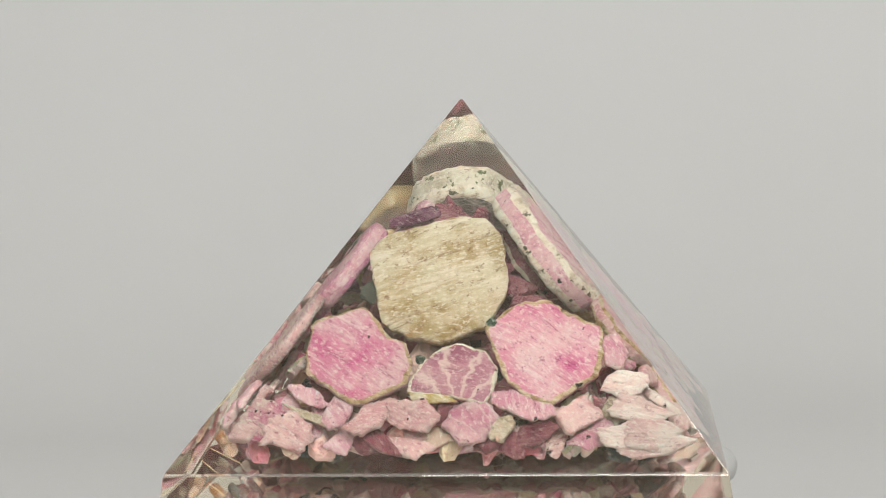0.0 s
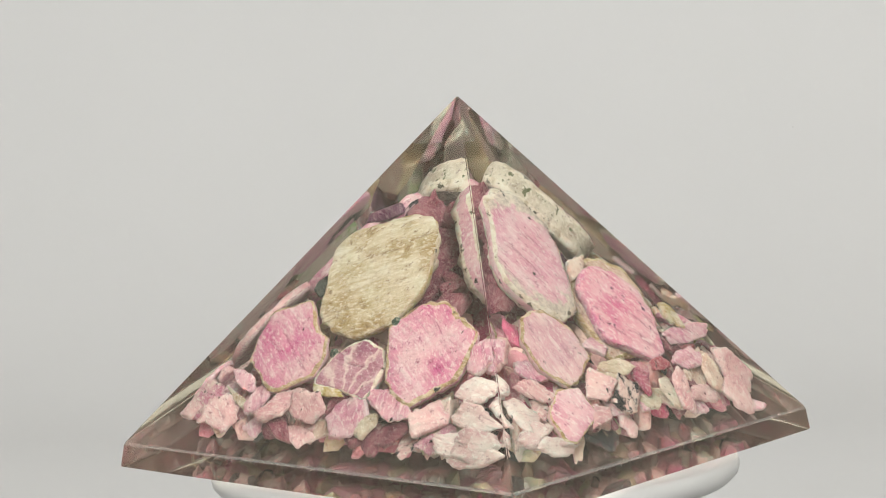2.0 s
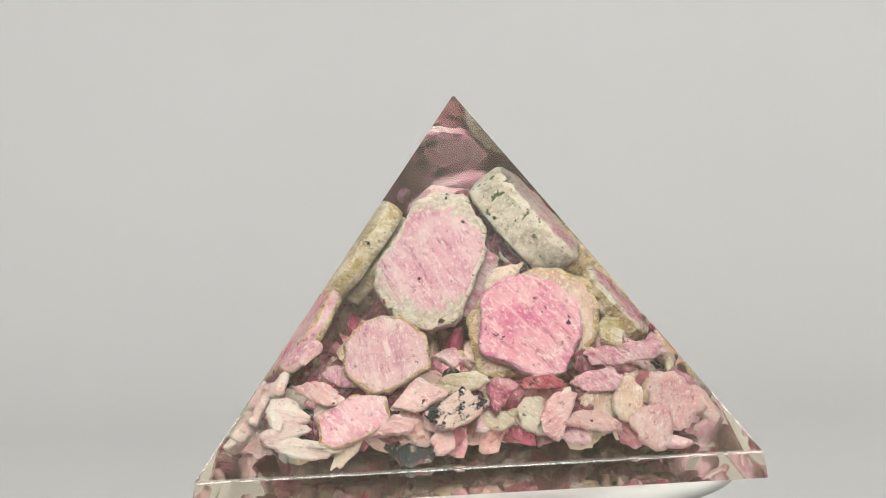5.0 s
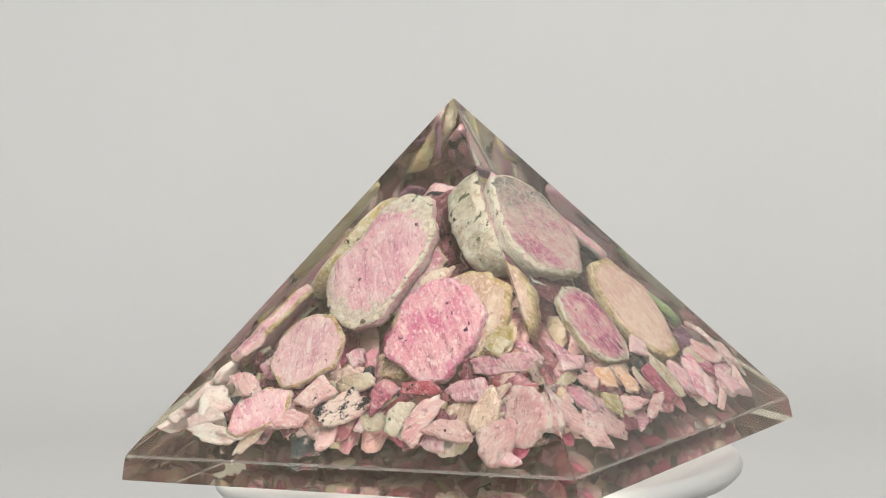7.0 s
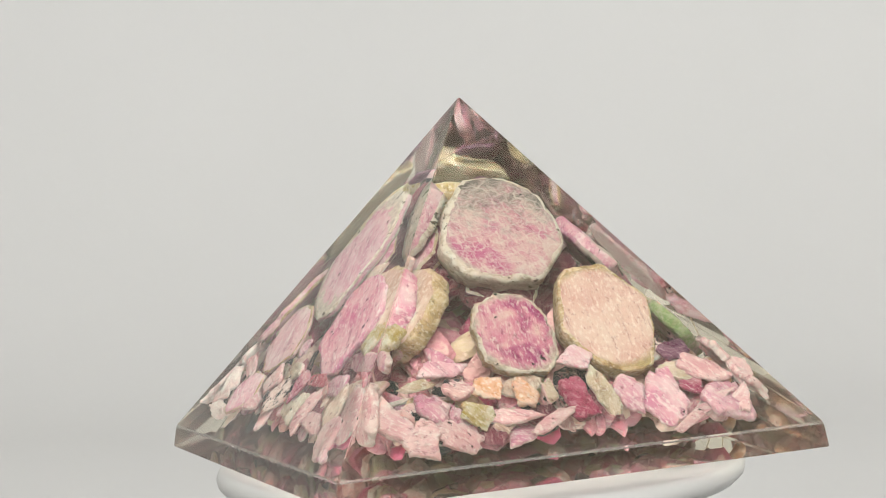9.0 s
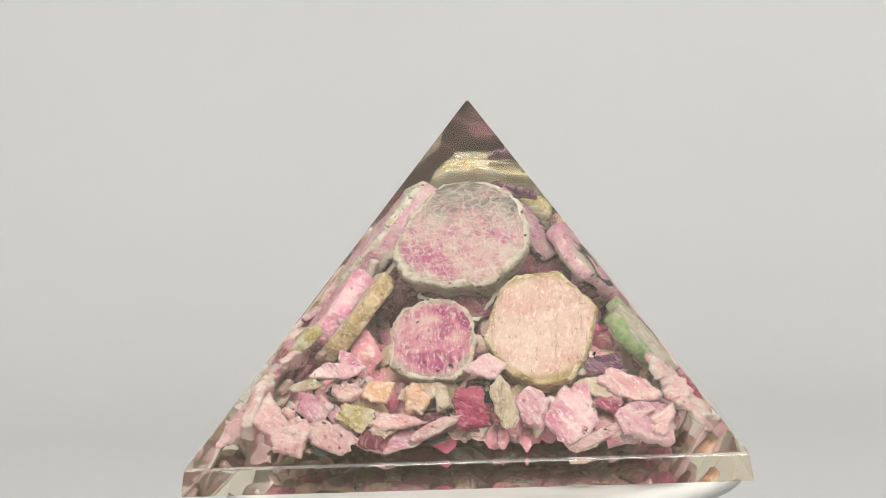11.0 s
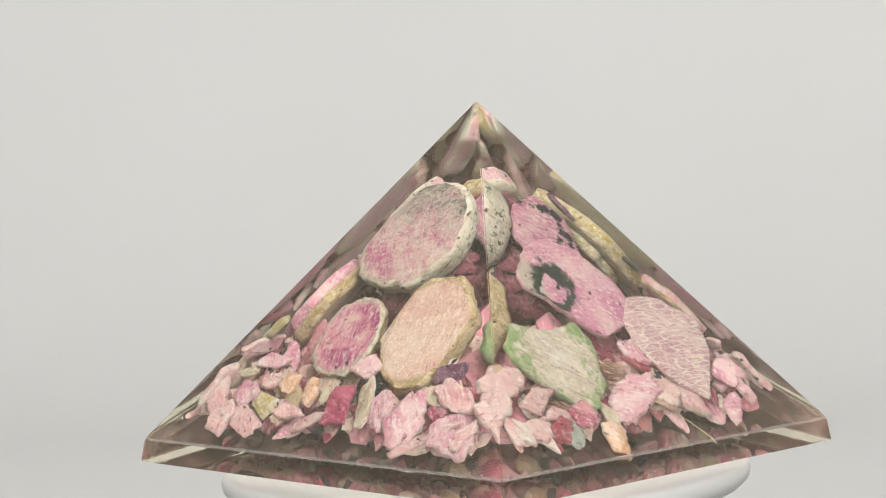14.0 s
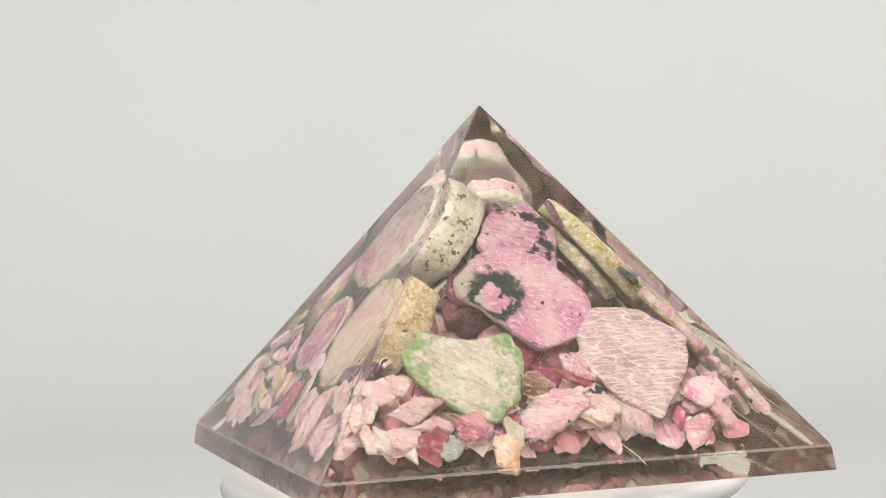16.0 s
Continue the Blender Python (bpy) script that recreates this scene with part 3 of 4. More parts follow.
def stone_mesh(corners, thick, rng, steps=60, rough=0.04, dome=0.3, edge=0.5, squash=(1, 1), relief=1.0, fine=True):
    """A slab with a worn front and back and a broken rim; millimetres in, metres out. Front at z = 0."""
    bm = bmesh.new()
    line = outline(corners, steps, rng, rough)
    ph = rng.random() * 90
    rings = []
    prof = [(0.18, 0), (0.45, 0), (0.66, -0.05 * dome), (0.83, -0.22 * dome), (0.93, -0.5 * dome - 0.12 * edge), (0.985, -0.8 * dome - 0.5 * edge), (1.0, -dome - edge),
            (1.0, -0.45 * thick - 0.3 * dome), (0.985, -thick * 0.72), (0.96, -thick + edge * 0.5), (0.86, -thick), (0.4, -thick)]
    if not fine:
        prof = [prof[i] for i in (0, 1, 2, 3, 4, 5, 6, 8, 9, 10)]
    for n, (scale, z) in enumerate(prof):
        ring = []
        for i, (x, y) in enumerate(line):
            d = 2 * math.pi * i / steps
            sc = scale + (0.07 * noise.noise((3 * math.cos(d) + ph, 3 * math.sin(d), 7.7)) if 0.5 < scale < 0.95 else 0)
            p = Vector((x * sc * squash[0], y * sc * squash[1], z))
            nz = noise.noise((p.x * 0.3 + ph, p.y * 0.3, p.z * 0.5)) * 0.3 + noise.noise((p.x * 0.9, p.y * 0.9 + ph, p.z)) * 0.2 + noise.noise((p.x * 2.2, p.y * 2.2 + ph, p.z)) * 0.1
            p.z += nz * relief * min(1.0, thick / 2.5)
            if scale > 0.95:
                p.xy *= 1 + 0.022 * relief * noise.noise((p.x * 0.9, p.y * 0.9, p.z * 1.3 + ph)) + 0.016 * relief * noise.noise((p.x * 2.5, p.y * 2.5, p.z * 2.5 + ph))
            ring.append(bm.verts.new(p * 0.001))
        rings.append(ring)
    for j, (a, b) in enumerate(zip(rings, rings[1:])):
        for i in range(steps):
            f = bm.faces.new((a[i], b[i], b[(i + 1) % steps], a[(i + 1) % steps]))
            f.smooth = True
            if not fine:
                f.material_index = 1 if j >= 5 else 0
            else:
                f.material_index = 1 if j in (4, 5, 8, 9) else 2 if j in (6, 7) else 0
    bm.faces.new(rings[0])
    bm.faces.new(rings[-1][::-1])
    return bm


def settle(ob, margin=0.0007):
    """Push a stone inwards until it lies inside the resin."""
    co = [v.co.copy() for v in ob.data.vertices]
    for _ in range(12):
        worst = 0.0
        for org, nrm in PLANES:
            far = max((ob.matrix_basis @ c - org).dot(nrm) for c in co) + margin
            if far > 0:
                ob.matrix_basis = Matrix.Translation(-nrm * far) @ ob.matrix_basis
                worst = max(worst, far)
        if worst < 1e-5:
            break


def slab(k, mats, u, v, depth, corners, thick, label, tip=(0, 0), seed=1, dome=0.2, rough=0.05, edge=0.35, relief=1.0):
    """One cut stone close behind a face. mats: front, edge and side."""
    bm = stone_mesh(corners, thick, random.Random(seed), 72, rough, dome, edge, relief=relief)
    ob = part("slab", bm, [MAT[m] for m in mats], pyramid, label)
    ob.matrix_basis = face_pose(k) @ pose(u / 1000, v / 1000, -depth / 1000, *tip)
    settle(ob)
    return ob


CHIP_SEED = [100]
CHIP_WORDS = {"pale": "pale pink stone chip", "pink": "pink stone chip", "hot": "rose pink stone chip", "magenta": "magenta stone chip", "wine": "square wine red stone chip",
              "red": "deep red stone chip", "purple": "purple translucent stone chip", "cream": "cream stone chip", "olive": "olive cream stone chip", "peach": "peach stone chip",
              "orange": "orange stone chip", "brown": "brown stone chip", "grey": "blue grey stone chip", "black": "black stone fleck", "green": "dark green stone fleck",
              "spotted": "pale pink chip with black flecks", "whitegreen": "white chip with green flecks", "magwhite": "magenta and white chip", "core": "mauve stone chip, darkened as shade in the gaps", "white": "white crystalline chip", "blackpink": "pink stone with black patches"}


def chip(k, mat, u, v, a, b, turn, depth=2.2, corners=0):
    """One small broken stone behind a face: half length a and half width b in millimetres."""
    CHIP_SEED[0] += 1
    rng = random.Random(CHIP_SEED[0])
    n = corners or rng.choice((4, 5, 5, 6, 6, 7))
    ring = [((i + rng.uniform(-0.3, 0.3)) * 360 / n, rng.uniform(0.74, 1.25)) for i in range(n)]
    if corners == 4:
        ring = [(45 + 90 * i, rng.uniform(1.2, 1.4)) for i in range(4)]
    crust = rng.choice(("pale", "pale", "white", mat, mat)) if mat in ("pale", "pink", "cream", "spotted", "hot", "peach") else mat
    thick = max(1.0, min(2.1, min(a, b) * rng.uniform(0.5, 0.85)))
    bm = stone_mesh(ring, thick, rng, 38, 0.15, thick * rng.uniform(0.15, 0.4), thick * 0.22, (a * 1.1, b * 1.1), 2.1, False)
    ob = part("chip", bm, [MAT[mat], MAT[crust]], pyramid, CHIP_WORDS[mat])
    ob.matrix_basis = face_pose(k) @ pose(u / 1000, v / 1000, -(depth + rng.uniform(-0.4, 0.5)) / 1000, rng.uniform(-20, 20), rng.uniform(-20, 20), turn)
    settle(ob)
    return ob


def big_stones():
    slab("A", ('slab_cream', 'slab_cream', 'olive'), -1.8, 31.8, 1.6, ((41, 11.3), (53, 12.1), (78, 10.5), (141, 11.2), (157, 11.7), (191, 9.4), (216, 10.3), (232, 11.1), (272, 11.3), (313, 10.6), (339, 9.9), (358, 9.9)), 3.6, "fibrous cream stone slab", seed=1, relief=0.7)
    slab("A", ('hot', 'oliverim', 'pink'), -12.9, 18.8, 1.6, ((16, 7.1), (40, 5.2), (65, 6.2), (87, 8.3), (141, 8.9), (200, 7.5), (274, 8.0), (329, 8.9), (355, 7.8)), 2.6, "rose pink stone slab", seed=2)
    slab("A", ('lilac', 'rim', 'pale'), 1.3, 16.0, 2.6, ((8, 5.7), (39, 5.5), (86, 5.0), (118, 5.0), (165, 5.5), (197, 7.3), (204, 7.2), (251, 3.6), (311, 6.3), (334, 6.1)), 2.4, "lilac stone slab with pale rays", seed=3)
    slab("A", ('hot', 'oliverim', 'pink'), 13.6, 19.5, 1.6, ((24, 8.6), (63, 6.6), (82, 7.7), (112, 8.6), (141, 8.8), (159, 9.1), (182, 7.2), (220, 7.3), (258, 8.3), (276, 8.9), (332, 8.6), (350, 8.1)), 2.6, "rose pink stone slab with a black vein", seed=4)
    slab("B", ('oval', 'rim', 'pink'), -4.5, 34.4, 2.0, ((10, 7.9), (32, 9.2), (64, 12.3), (84, 12.1), (103, 10.8), (149, 6.4), (176, 8.1), (208, 9.8), (240, 11.2), (267, 11.8), (286, 10.9), (341, 7.0)), 5.0, "pink oval stone slab with white crust", seed=5, dome=0.7, edge=0.6, relief=1.4)
    slab("B", ('hotspeck', 'hot', 'hot'), 8.6, 22.8, 2.8, ((21, 8.2), (62, 7.9), (91, 8.4), (119, 8.6), (147, 8.1), (210, 8.5), (247, 7.3), (272, 8.7), (294, 9.3), (341, 7.4)), 3.4, "rose pink slab with small dark flecks", seed=7)
    slab("B", ('peach', 'oliverim', 'oliverim'), 9.3, 24.2, 6.0, ((10, 9.7), (38, 10.5), (66, 10.2), (90, 8.9), (126, 8.4), (171, 9.7), (209, 10.1), (226, 11.8), (277, 8.3), (312, 9.1), (339, 9.1)), 3.0, "peach slab behind a rose pink slab", seed=8)
    slab("B", ('hexpink', 'oliverim', 'pale'), -11.8, 18.9, 1.8, ((18, 6.4), (67, 6.4), (92, 6.2), (122, 6.3), (162, 6.2), (207, 6.5), (252, 6.8), (276, 6.0), (335, 6.7)), 2.4, "pale pink hexagonal slab", seed=9)
    slab("B", ('pink', 'oliverim', 'pale'), -16.5, 8.7, 1.8, ((38, 5.6), (91, 4.1), (173, 4.7), (217, 6.0), (240, 5.0), (337, 4.2), (355, 5.2)), 2.4, "pink wedge-shaped slab", seed=10)
    slab("C", ('greyslab', 'rim', 'pebble'), -0.5, 38.7, 2.2, ((10, 10.0), (46, 10.3), (77, 10.6), (107, 10.1), (149, 9.0), (195, 10.9), (221, 11.2), (254, 9.5), (292, 9.9), (316, 9.6), (344, 10.0)), 7.0, "thick round pink slab with speckled white rim", seed=11, dome=0.8, edge=0.8, relief=1.3)
    slab("C", ('magmix', 'rim', 'oliverim'), -4.6, 20.6, 2.7, ((34, 6.8), (64, 7.2), (98, 7.1), (133, 7.1), (163, 6.5), (214, 7.3), (250, 6.9), (298, 7.5), (320, 7.0), (356, 6.3)), 3.6, "round magenta and white slab", seed=12, dome=0.4, edge=0.5, relief=1.4)
    slab("C", ('oliveskin', 'oliverim', 'oliverim'), 10.7, 22.0, 2.3, ((20, 8.6), (73, 9.7), (114, 9.7), (130, 8.9), (191, 8.3), (234, 8.8), (267, 9.6), (294, 10.0), (327, 7.9)), 5.5, "peach hexagonal slab with an olive rim", seed=13, rough=0.02, edge=0.5)
    slab("D", ('ring', 'ring', 'pink'), -1.1, 28.4, 2.2, ((54, 7.8), (100, 9.2), (128, 9.1), (162, 10.9), (177, 10.7), (191, 8.0), (227, 6.7), (266, 9.2), (308, 10.0), (341, 9.9), (358, 9.8)), 3.0, "pink slab with a black green loop", seed=14)
    slab("D", ('veins', 'veins', 'pale'), 12.5, 17.2, 1.6, ((18, 9.7), (68, 8.3), (115, 9.6), (158, 9.0), (179, 8.5), (209, 7.5), (239, 8.6), (276, 10.5), (348, 8.4)), 2.0, "white-veined translucent pink slab", seed=15)
    slab("D", ('greenslab', 'greenslab', 'greenslab'), -12.8, 16.5, 3.0, ((12, 8.8), (40, 9.4), (56, 6.5), (78, 5.1), (120, 7.1), (129, 8.7), (160, 9.8), (173, 9.2), (202, 7.0), (254, 7.1), (287, 8.6), (326, 7.8)), 2.4, "white slab with green skin", seed=16)


big_stones()


def small_stones():
    chip("A", "magwhite", -25.4, 9.1, 2.9, 3.2, 0)
    chip("A", "pale", -27.9, 7.6, 2.1, 1.9, 0)
    chip("A", "pale", -21.4, 7.3, 3.4, 2.9, 0)
    chip("A", "cream", -18.4, 9.4, 4.4, 1.1, -33)
    chip("A", "pink", -19.5, 12.9, 3.5, 1.4, -22)
    chip("A", "pink", -15.0, 10.3, 2.3, 2.5, -1)
    chip("A", "pale", -9.6, 9.8, 3.7, 2.1, 45)
    chip("A", "pale", -4.2, 8.9, 4.4, 2.5, -6)
    chip("A", "olive", -2.5, 12.3, 4.2, 0.9, -9)
    chip("A", "pink", 3.4, 8.4, 3.6, 3.7, 0)
    chip("A", "cream", 7.5, 7.9, 2.2, 2.1, 0)
    chip("A", "pink", 10.8, 10.8, 4.8, 1.8, -23)
    chip("A", "pale", 18.2, 9.1, 3.1, 3.5, -1)
    chip("A", "white", 26.0, 9.9, 4.9, 1.9, -10)
    chip("A", "white", 24.1, 6.2, 2.9, 2.0, 0)
    chip("A", "white", 24.2, 14.1, 3.0, 2.1, -1)
    chip("A", "pink", 23.1, 19.7, 2.3, 3.0, -1)
    chip("A", "green", -4.0, 18.3, 0.8, 0.8, -1)
    chip("A", "black", -12.1, 29.4, 1.2, 1.9, -1)
    chip("B", "white", -25.7, 10.2, 3.0, 2.7, -4)
    chip("B", "white", -25.6, 6.0, 4.7, 1.2, -12)
    chip("B", "pale", -21.1, 13.4, 3.5, 1.7, -20)
    chip("B", "pale", -8.3, 11.7, 4.0, 2.6, 8)
    chip("B", "pale", -10.3, 7.6, 3.2, 1.9, 13)
    chip("B", "spotted", -2.4, 8.8, 4.7, 2.7, 30)
    chip("B", "cream", -1.3, 14.0, 3.6, 1.9, -4)
    chip("B", "magenta", 3.9, 11.9, 2.5, 3.2, -4)
    chip("B", "red", 9.6, 12.9, 3.4, 1.1, 0)
    chip("B", "whitegreen", 7.8, 8.5, 1.7, 2.7, -4)
    chip("B", "pale", 11.1, 7.9, 4.0, 1.9, 63)
    chip("B", "pale", 16.3, 7.1, 3.9, 2.1, -13)
    chip("B", "peach", 21.4, 9.4, 2.4, 3.4, -4)
    chip("B", "pale", 26.6, 8.6, 4.4, 3.6, -65)
    chip("B", "pink", 16.8, 12.7, 3.6, 1.9, -4)
    chip("B", "pink", 21.2, 17.2, 5.4, 1.7, 5)
    chip("B", "olive", 20.1, 21.3, 2.3, 2.7, -4)
    chip("B", "pink", -3.4, 17.9, 2.7, 1.8, -4)
    chip("B", "pink", 25.1, 3.2, 3.1, 1.0, -7)
    chip("B", "peach", 5.2, 31.0, 4.0, 1.6, 24, 4.2)
    chip("C", "pale", -26.4, 8.0, 4.0, 4.4, -1)
    chip("C", "pink", -20.7, 10.0, 2.8, 2.2, -2)
    chip("C", "pale", -18.5, 5.6, 3.8, 2.2, -12)
    chip("C", "olive", -14.2, 8.1, 2.9, 2.0, -23)
    chip("C", "spotted", -16.2, 12.7, 2.8, 1.8, -2)
    chip("C", "orange", -11.5, 12.4, 2.4, 1.8, -2)
    chip("C", "orange", -7.0, 10.8, 2.5, 2.8, -2)
    chip("C", "pale", -9.9, 7.5, 3.7, 1.2, -7)
    chip("C", "pale", -4.4, 5.8, 3.9, 0.9, 19)
    chip("C", "cream", -2.8, 10.8, 1.4, 2.6, -2)
    chip("C", "wine", 1.2, 9.0, 2.1, 3.1, 10, 1.2, 4)
    chip("C", "cream", 5.6, 9.3, 4.4, 1.7, 101)
    chip("C", "pink", 9.1, 9.2, 2.5, 3.2, -2)
    chip("C", "pink", 15.2, 7.7, 3.5, 4.0, -2)
    chip("C", "pale", 18.2, 4.1, 4.0, 1.0, 30)
    chip("C", "cream", 18.9, 11.9, 3.0, 1.5, -2)
    chip("C", "pale", 23.0, 11.4, 4.1, 2.1, -19)
    chip("C", "pink", 25.2, 7.0, 3.7, 3.8, -2)
    chip("C", "magenta", 20.0, 9.7, 1.9, 1.7, -2)
    chip("C", "pale", 29.0, 10.4, 2.6, 1.9, -60)
    chip("C", "pink", -17.7, 15.7, 4.3, 1.8, 4)
    chip("C", "cream", -21.9, 13.3, 2.8, 0.9, -2)
    chip("C", "pink", 3.1, 15.5, 2.7, 2.2, -2)
    chip("C", "purple", 19.2, 15.4, 2.3, 2.2, -2)
    chip("D", "pale", -22.5, 10.5, 4.5, 1.8, 12)
    chip("D", "pale", -19.8, 8.6, 3.6, 1.2, 6)
    chip("D", "pale", -24.6, 6.4, 2.5, 2.3, -4)
    chip("D", "red", -21.4, 5.4, 3.6, 1.8, 11)
    chip("D", "grey", -18.6, 4.7, 1.7, 1.7, -5)
    chip("D", "magenta", -14.6, 7.4, 2.5, 2.5, -4)
    chip("D", "orange", -11.2, 3.7, 2.5, 3.5, -5)
    chip("D", "pink", -2.8, 9.1, 6.2, 3.0, 33)
    chip("D", "pink", 3.7, 16.8, 3.4, 2.7, -3)
    chip("D", "spotted", 5.0, 9.9, 3.1, 3.3, -4)
    chip("D", "pale", 10.1, 7.3, 4.2, 2.4, -59)
    chip("D", "pink", 21.5, 11.0, 4.0, 2.3, -4)
    chip("D", "pink", 23.3, 7.2, 1.8, 2.3, -4)
    chip("D", "brown", -4.0, 13.6, 2.5, 1.6, -4)
    chip("D", "red", 3.2, 13.6, 4.3, 1.2, -21)
    chip("D", "pale", -29.4, 6.8, 1.1, 2.7, -4)
    chip("D", "pale", -30.6, 10.3, 1.5, 2.8, -16)
    chip("D", "pale", -26.5, 13.3, 2.7, 2.1, -4)
    chip("D", "pale", -23.9, 14.5, 2.3, 1.7, -4)
    for u, v, a, b, turn in ((22.0, 5.6, 3.6, 1.2, 34), (26.6, 6.4, 3.0, 1.5, 66)):
        chip("C", "pale", u, v, a, b, turn, 1.8)
    for u, v, a, b, turn in ((-28.0, 6.4, 3.0, 1.3, 112), (-24.4, 5.4, 2.8, 1.2, 92)):
        chip("D", "white", u, v, a, b, turn, 1.8)
    chip("A", "black", 19.1, 15.1, 2.3, 0.6, 46, 1.5)
    chip("A", "green", 6.0, 23.6, 0.9, 0.8, -1, 1.5)
    chip("A", "white", 27.0, 6.6, 5.4, 2.6, -8, 1.5)
    chip("B", "white", -26.0, 7.6, 4.4, 2.0, 6, 1.5)
    chip("B", "white", -23.0, 4.6, 4.4, 1.6, -4, 1.6)
    chip("C", "pale", -23.4, 5.4, 3.6, 3.2, 20, 1.7)
    chip("B", "pale", 23.6, 5.6, 3.4, 2.8, -70, 1.7)
    chip("A", "purple", -6.0, 43.0, 4.4, 1.3, 14, 4.0)
    chip("A", "white", 28.0, 4.6, 5.0, 1.8, 4, 1.3)


small_stones()


def second_layer():
    """Broken chips that show in the gaps of the first row."""
    rng = random.Random(5)
    # Core and brown tones put the shade between chips into the colour.
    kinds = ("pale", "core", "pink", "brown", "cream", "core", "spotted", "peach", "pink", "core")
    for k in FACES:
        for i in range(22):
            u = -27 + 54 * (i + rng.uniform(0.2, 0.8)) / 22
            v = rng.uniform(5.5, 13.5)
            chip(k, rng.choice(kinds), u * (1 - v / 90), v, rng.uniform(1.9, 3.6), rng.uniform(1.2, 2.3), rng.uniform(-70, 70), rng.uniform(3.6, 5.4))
        for i in range(4):
            side = -1 if i % 2 else 1
            v = rng.uniform(14, 18)
            chip(k, rng.choice(kinds), side * (27 - 0.55 * v) * rng.uniform(0.85, 1.0), v, rng.uniform(2.2, 3.6), rng.uniform(1.3, 2.2), rng.uniform(-60, 60), rng.uniform(4.0, 6.0))


second_layer()


def core_stones():
    """A few large stones deep in the middle, behind the slabs, darkened as gap shade."""
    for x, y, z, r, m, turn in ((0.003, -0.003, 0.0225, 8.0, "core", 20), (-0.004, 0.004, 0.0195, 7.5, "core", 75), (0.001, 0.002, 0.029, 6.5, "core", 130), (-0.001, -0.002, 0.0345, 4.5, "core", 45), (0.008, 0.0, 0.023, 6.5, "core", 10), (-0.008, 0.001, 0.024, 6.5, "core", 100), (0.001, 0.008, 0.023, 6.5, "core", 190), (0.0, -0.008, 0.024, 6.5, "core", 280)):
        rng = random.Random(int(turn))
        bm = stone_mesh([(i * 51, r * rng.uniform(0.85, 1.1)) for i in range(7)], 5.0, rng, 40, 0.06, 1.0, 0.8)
        ob = part("core_stone", bm, MAT[m], pyramid, "large mauve stone in the core, darkened as shade behind the slabs")
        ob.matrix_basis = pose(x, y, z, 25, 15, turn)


core_stones()


def leaning_stones():
    """Large stones in the second row, leaning behind the slabs near the top."""
    for k, mats, u, v, depth, corners, thick, label, seed in (
            ("D", ("blackpink", "blackpink", "pink"), 1.5, 39.5, 5.6, ((20, 6.5), (70, 7.5), (120, 6.5), (180, 7.0), (235, 8.0), (300, 8.5)), 3.0, "pink sheet of stone with black patches", 41),
            ("A", ("cream", "cream", "slab_cream"), -1.0, 33.0, 5.6, ((15, 8.0), (60, 8.5), (115, 8.0), (170, 8.5), (230, 9.0), (300, 9.0)), 2.6, "cream slab behind the fibrous slab", 42),
            ("C", ("core", "rim", "purple"), 0.0, 33.5, 9.6, ((10, 7.0), (75, 7.5), (140, 7.0), (200, 8.0), (280, 8.0)), 2.4, "mauve slab behind the round slab", 43),
            ("B", ("pink", "cream", "core"), -1.0, 33.0, 7.4, ((25, 7.0), (80, 7.5), (150, 7.0), (215, 8.0), (290, 8.0)), 2.6, "pink slab behind the oval slab", 44)):
        slab(k, mats, u, v, depth, corners, thick, label, seed=seed)


leaning_stones()


def straw():
    bm = tube([(x * 0.001, y * 0.001, -d * 0.001) for x, y, d in STRAW_LINE], 0.00008, 6)
    ob = part("straw", bm, STRAW, pyramid, "thin dry straw fibre")
    ob.matrix_basis = face_pose("D")


STRAW_LINE = ((-5.8, 12.5, 3.5), (2.4, 7.2, 2.0), (8.4, -0.2, 1.2))
straw()


def trapped_bubbles():
    """Tiny air bubbles caught under the resin's skin."""
    rng = random.Random(31)
    verts, faces = [], []
    bm = bmesh.new()
    bmesh.ops.create_icosphere(bm, subdivisions=1, radius=1)
    ico = [v.co.copy() for v in bm.verts]
    tri = [[v.index for v in f.verts] for f in bm.faces]
    bm.free()
    for _ in range(110):
        k = rng.choice("ABCD")
        v = 40 * rng.random() ** 1.5
        half = 34 * (1 - v / 62.9)
        p = face_pose(k) @ Vector((rng.uniform(-half, half) * 0.001, v * 0.001, -0.001 * rng.uniform(0.6, 1.4)))
        r = 0.00001 * rng.choice((4, 5, 5, 6, 8, 11))
        b0 = len(verts)
        verts += [p + c * r for c in ico]
        faces += [[b0 + i for i in t] for t in tri]
    me = bpy.data.meshes.new("bubbles")
    me.from_pydata(verts, [], faces)
    me.materials.append(BUBBLE)
    ob = new("bubbles", me)
    ob.parent = pyramid
    return tagged(ob, "tiny pale bubbles and dust in the resin", kind="stuff")


trapped_bubbles()


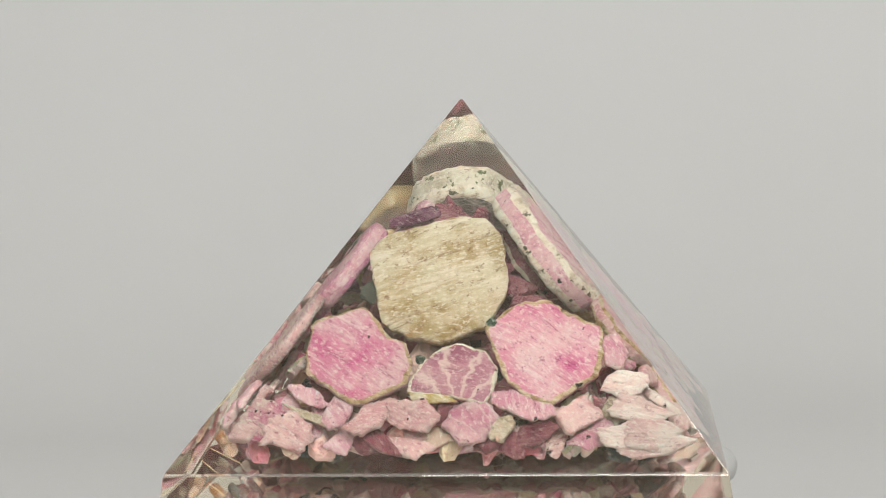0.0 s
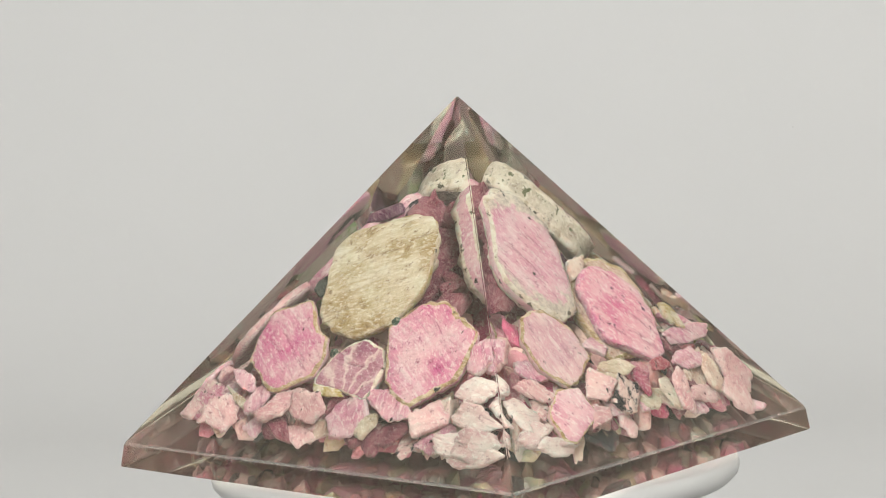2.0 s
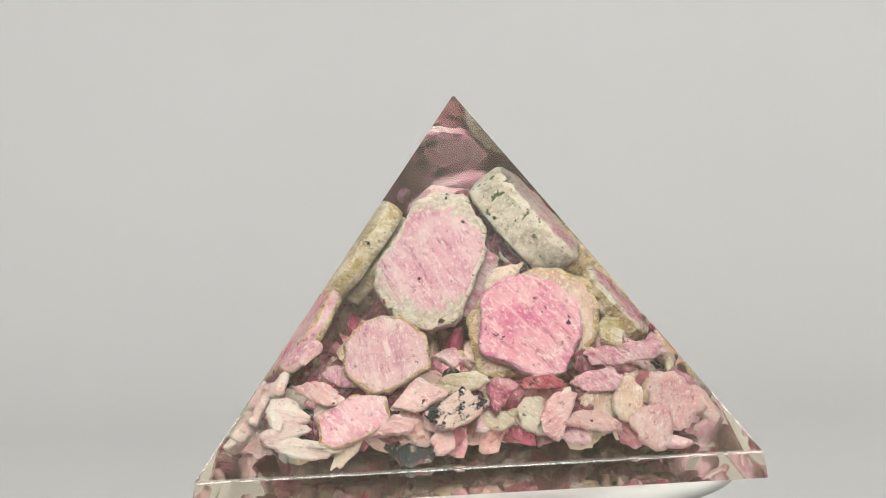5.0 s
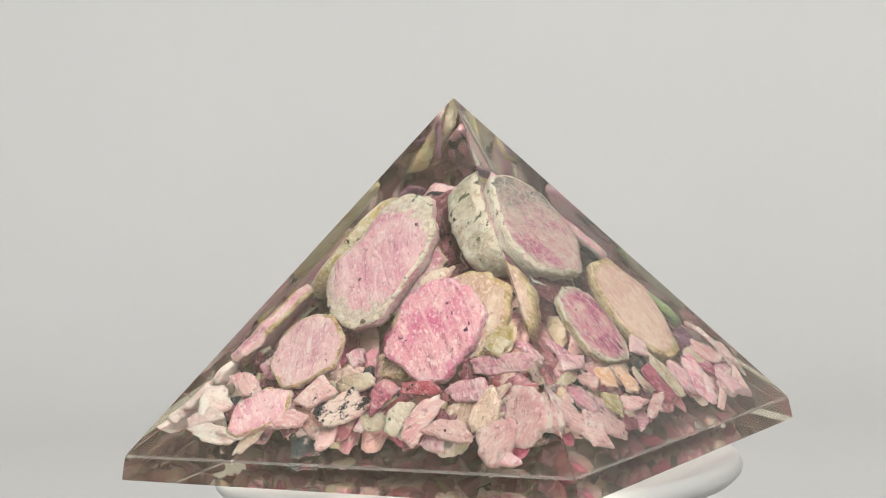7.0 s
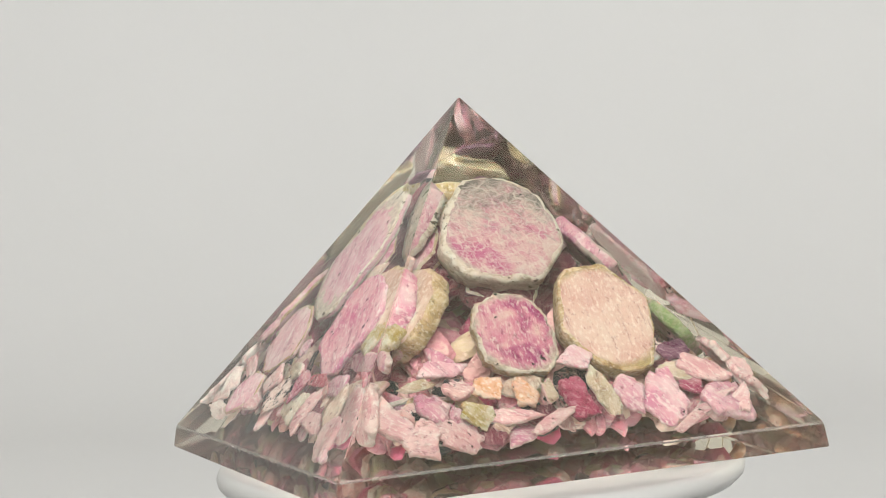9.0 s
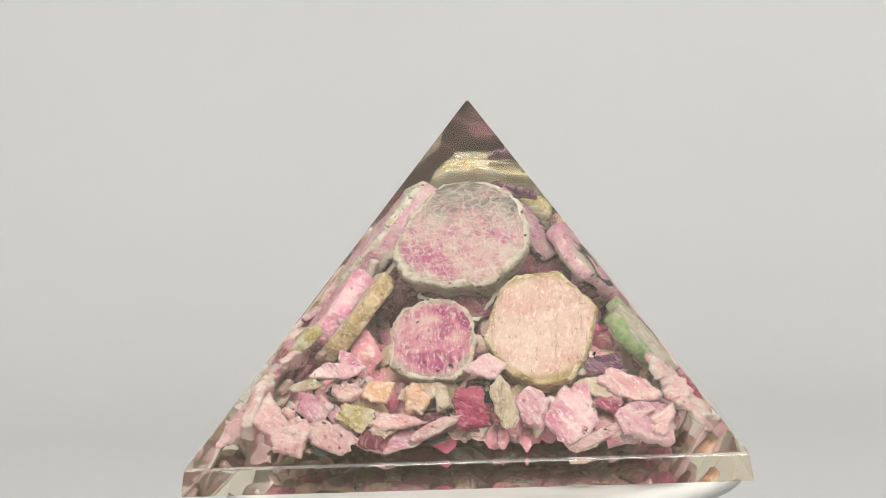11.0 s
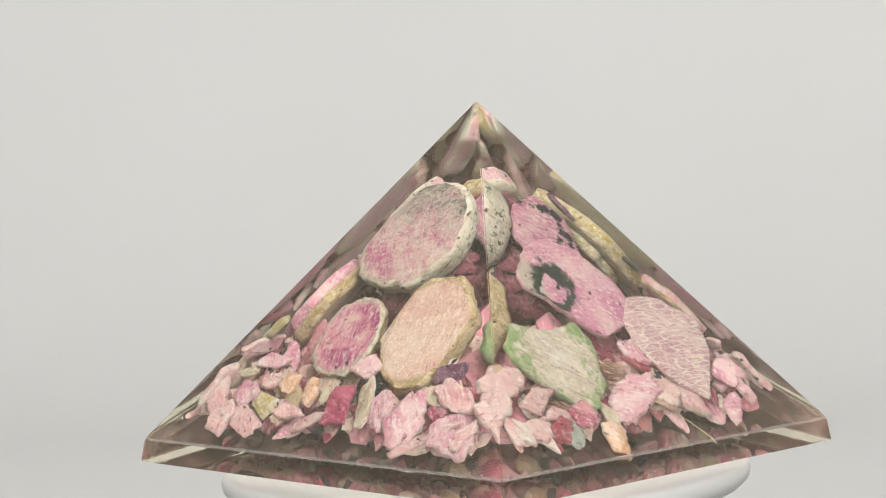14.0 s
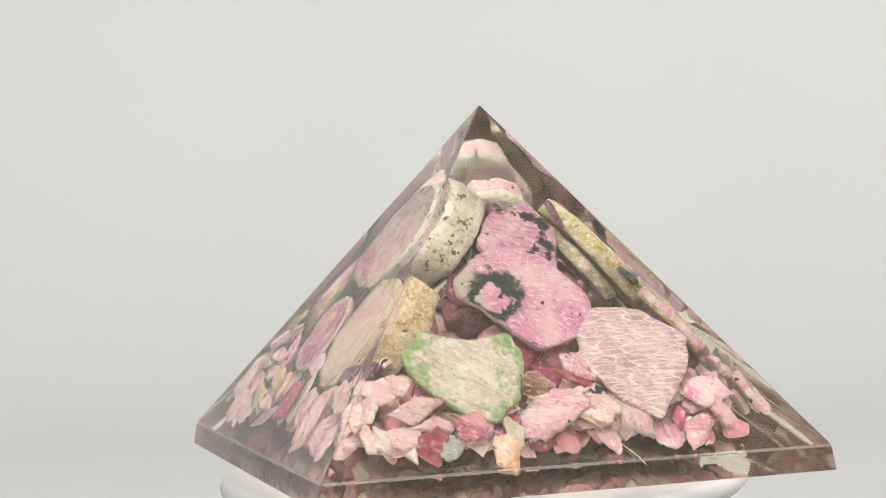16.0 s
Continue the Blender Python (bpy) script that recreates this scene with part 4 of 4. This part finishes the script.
def loose_stones(name, label, material, seed, count, z0, z1, least, most, reach, inset):
    """A heap of broken chips too many to count, kept inside the resin."""
    rng = random.Random(seed)
    verts, faces = [], []
    bm = bmesh.new()
    bmesh.ops.create_icosphere(bm, subdivisions=2, radius=1)
    ico = [v.co.copy() for v in bm.verts]
    tri = [[v.index for v in f.verts] for f in bm.faces]
    bm.free()
    made = 0
    while made < count:
        p = Vector((rng.uniform(-HALF, HALF), rng.uniform(-HALF, HALF), rng.uniform(z0, z1)))
        size = rng.uniform(least, most)
        deep = min(-(p - org).dot(nrm) for org, nrm in PLANES[:4])
        if abs(p.x) + abs(p.y) > reach * (1 - p.z / HIGH) or deep < inset + size * 0.3:
            continue
        m = Euler((rng.uniform(0, 6.3), rng.uniform(0, 6.3), rng.uniform(0, 6.3))).to_matrix()
        ext = Vector((size * rng.uniform(0.9, 1.5), size * rng.uniform(0.6, 1.0), size * rng.uniform(0.35, 0.6)))
        cuts = [(Vector((rng.uniform(-1, 1), rng.uniform(-1, 1), rng.uniform(-1, 1))).normalized(), rng.uniform(0.5, 0.8)) for _ in range(6)]
        ph = rng.random() * 90
        b0 = len(verts)
        lump = []
        for c in ico:
            q = c.copy()
            for d, far in cuts:  # broken facets
                q -= d * max(0.0, q.dot(d) - far)
            q *= 1 + 0.25 * noise.noise((c.x * 1.6 + ph, c.y * 1.6, c.z * 1.6))
            w = p + m @ Vector((q.x * ext.x, q.y * ext.y, q.z * ext.z))
            lump.append(w)
        lift = max(0.0, 0.0012 - min(w.z for w in lump))
        verts += [w + Vector((0, 0, lift)) for w in lump]
        faces += [[b0 + i for i in t] for t in tri]
        made += 1
    me = bpy.data.meshes.new(name)
    me.from_pydata(verts, [], faces)
    me.materials.append(material)
    ob = new(name, me)
    ob.parent = pyramid
    return tagged(ob, label, kind="stuff")


loose_stones("inner_stones", "dense heap of pink and mauve stone chips", INNER, 77, 420, 0.006, 0.0145, 0.0022, 0.0044, 0.05, 0.0095)
# The upper chips take the darkened core tone, for shade behind the slabs.
loose_stones("upper_stones", "mauve chips packed behind the slabs, darkened as shade", MAT["core"], 79, 110, 0.019, 0.038, 0.0018, 0.0034, 0.05, 0.0098)
loose_stones("bed_stones", "bed of mauve chips on the resin floor", BED, 78, 600, 0.0022, 0.0085, 0.0024, 0.0044, 0.057, 0.0076)


# ---- what moves ----
SPIN_ROWS = [  # seconds, turn of the turntable in degrees
    (0, -6.54),
    (1, -22.86),
    (2, -39.61),
    (3, -55.49),
    (4, -72.44),
    (5, -88.51),
    (7.5, -129.57),
    (8.5, -146.07),
    (9.2, -157.41),
    (11.5, -191.05),
    (12.5, -203.94),
    (13.5, -216.73),
    (14.5, -229.90),
    (15.2, -238.80),
    (16, -248.30),
]


def motions():
    walk(pyramid, [(t, pose(0, 0, 0, 0, 0, a) @ TILT) for t, a in SPIN_ROWS])
    walk(disc, [(t, pose(0, 0, 0, 0, 0, a)) for t, a in SPIN_ROWS])


motions()
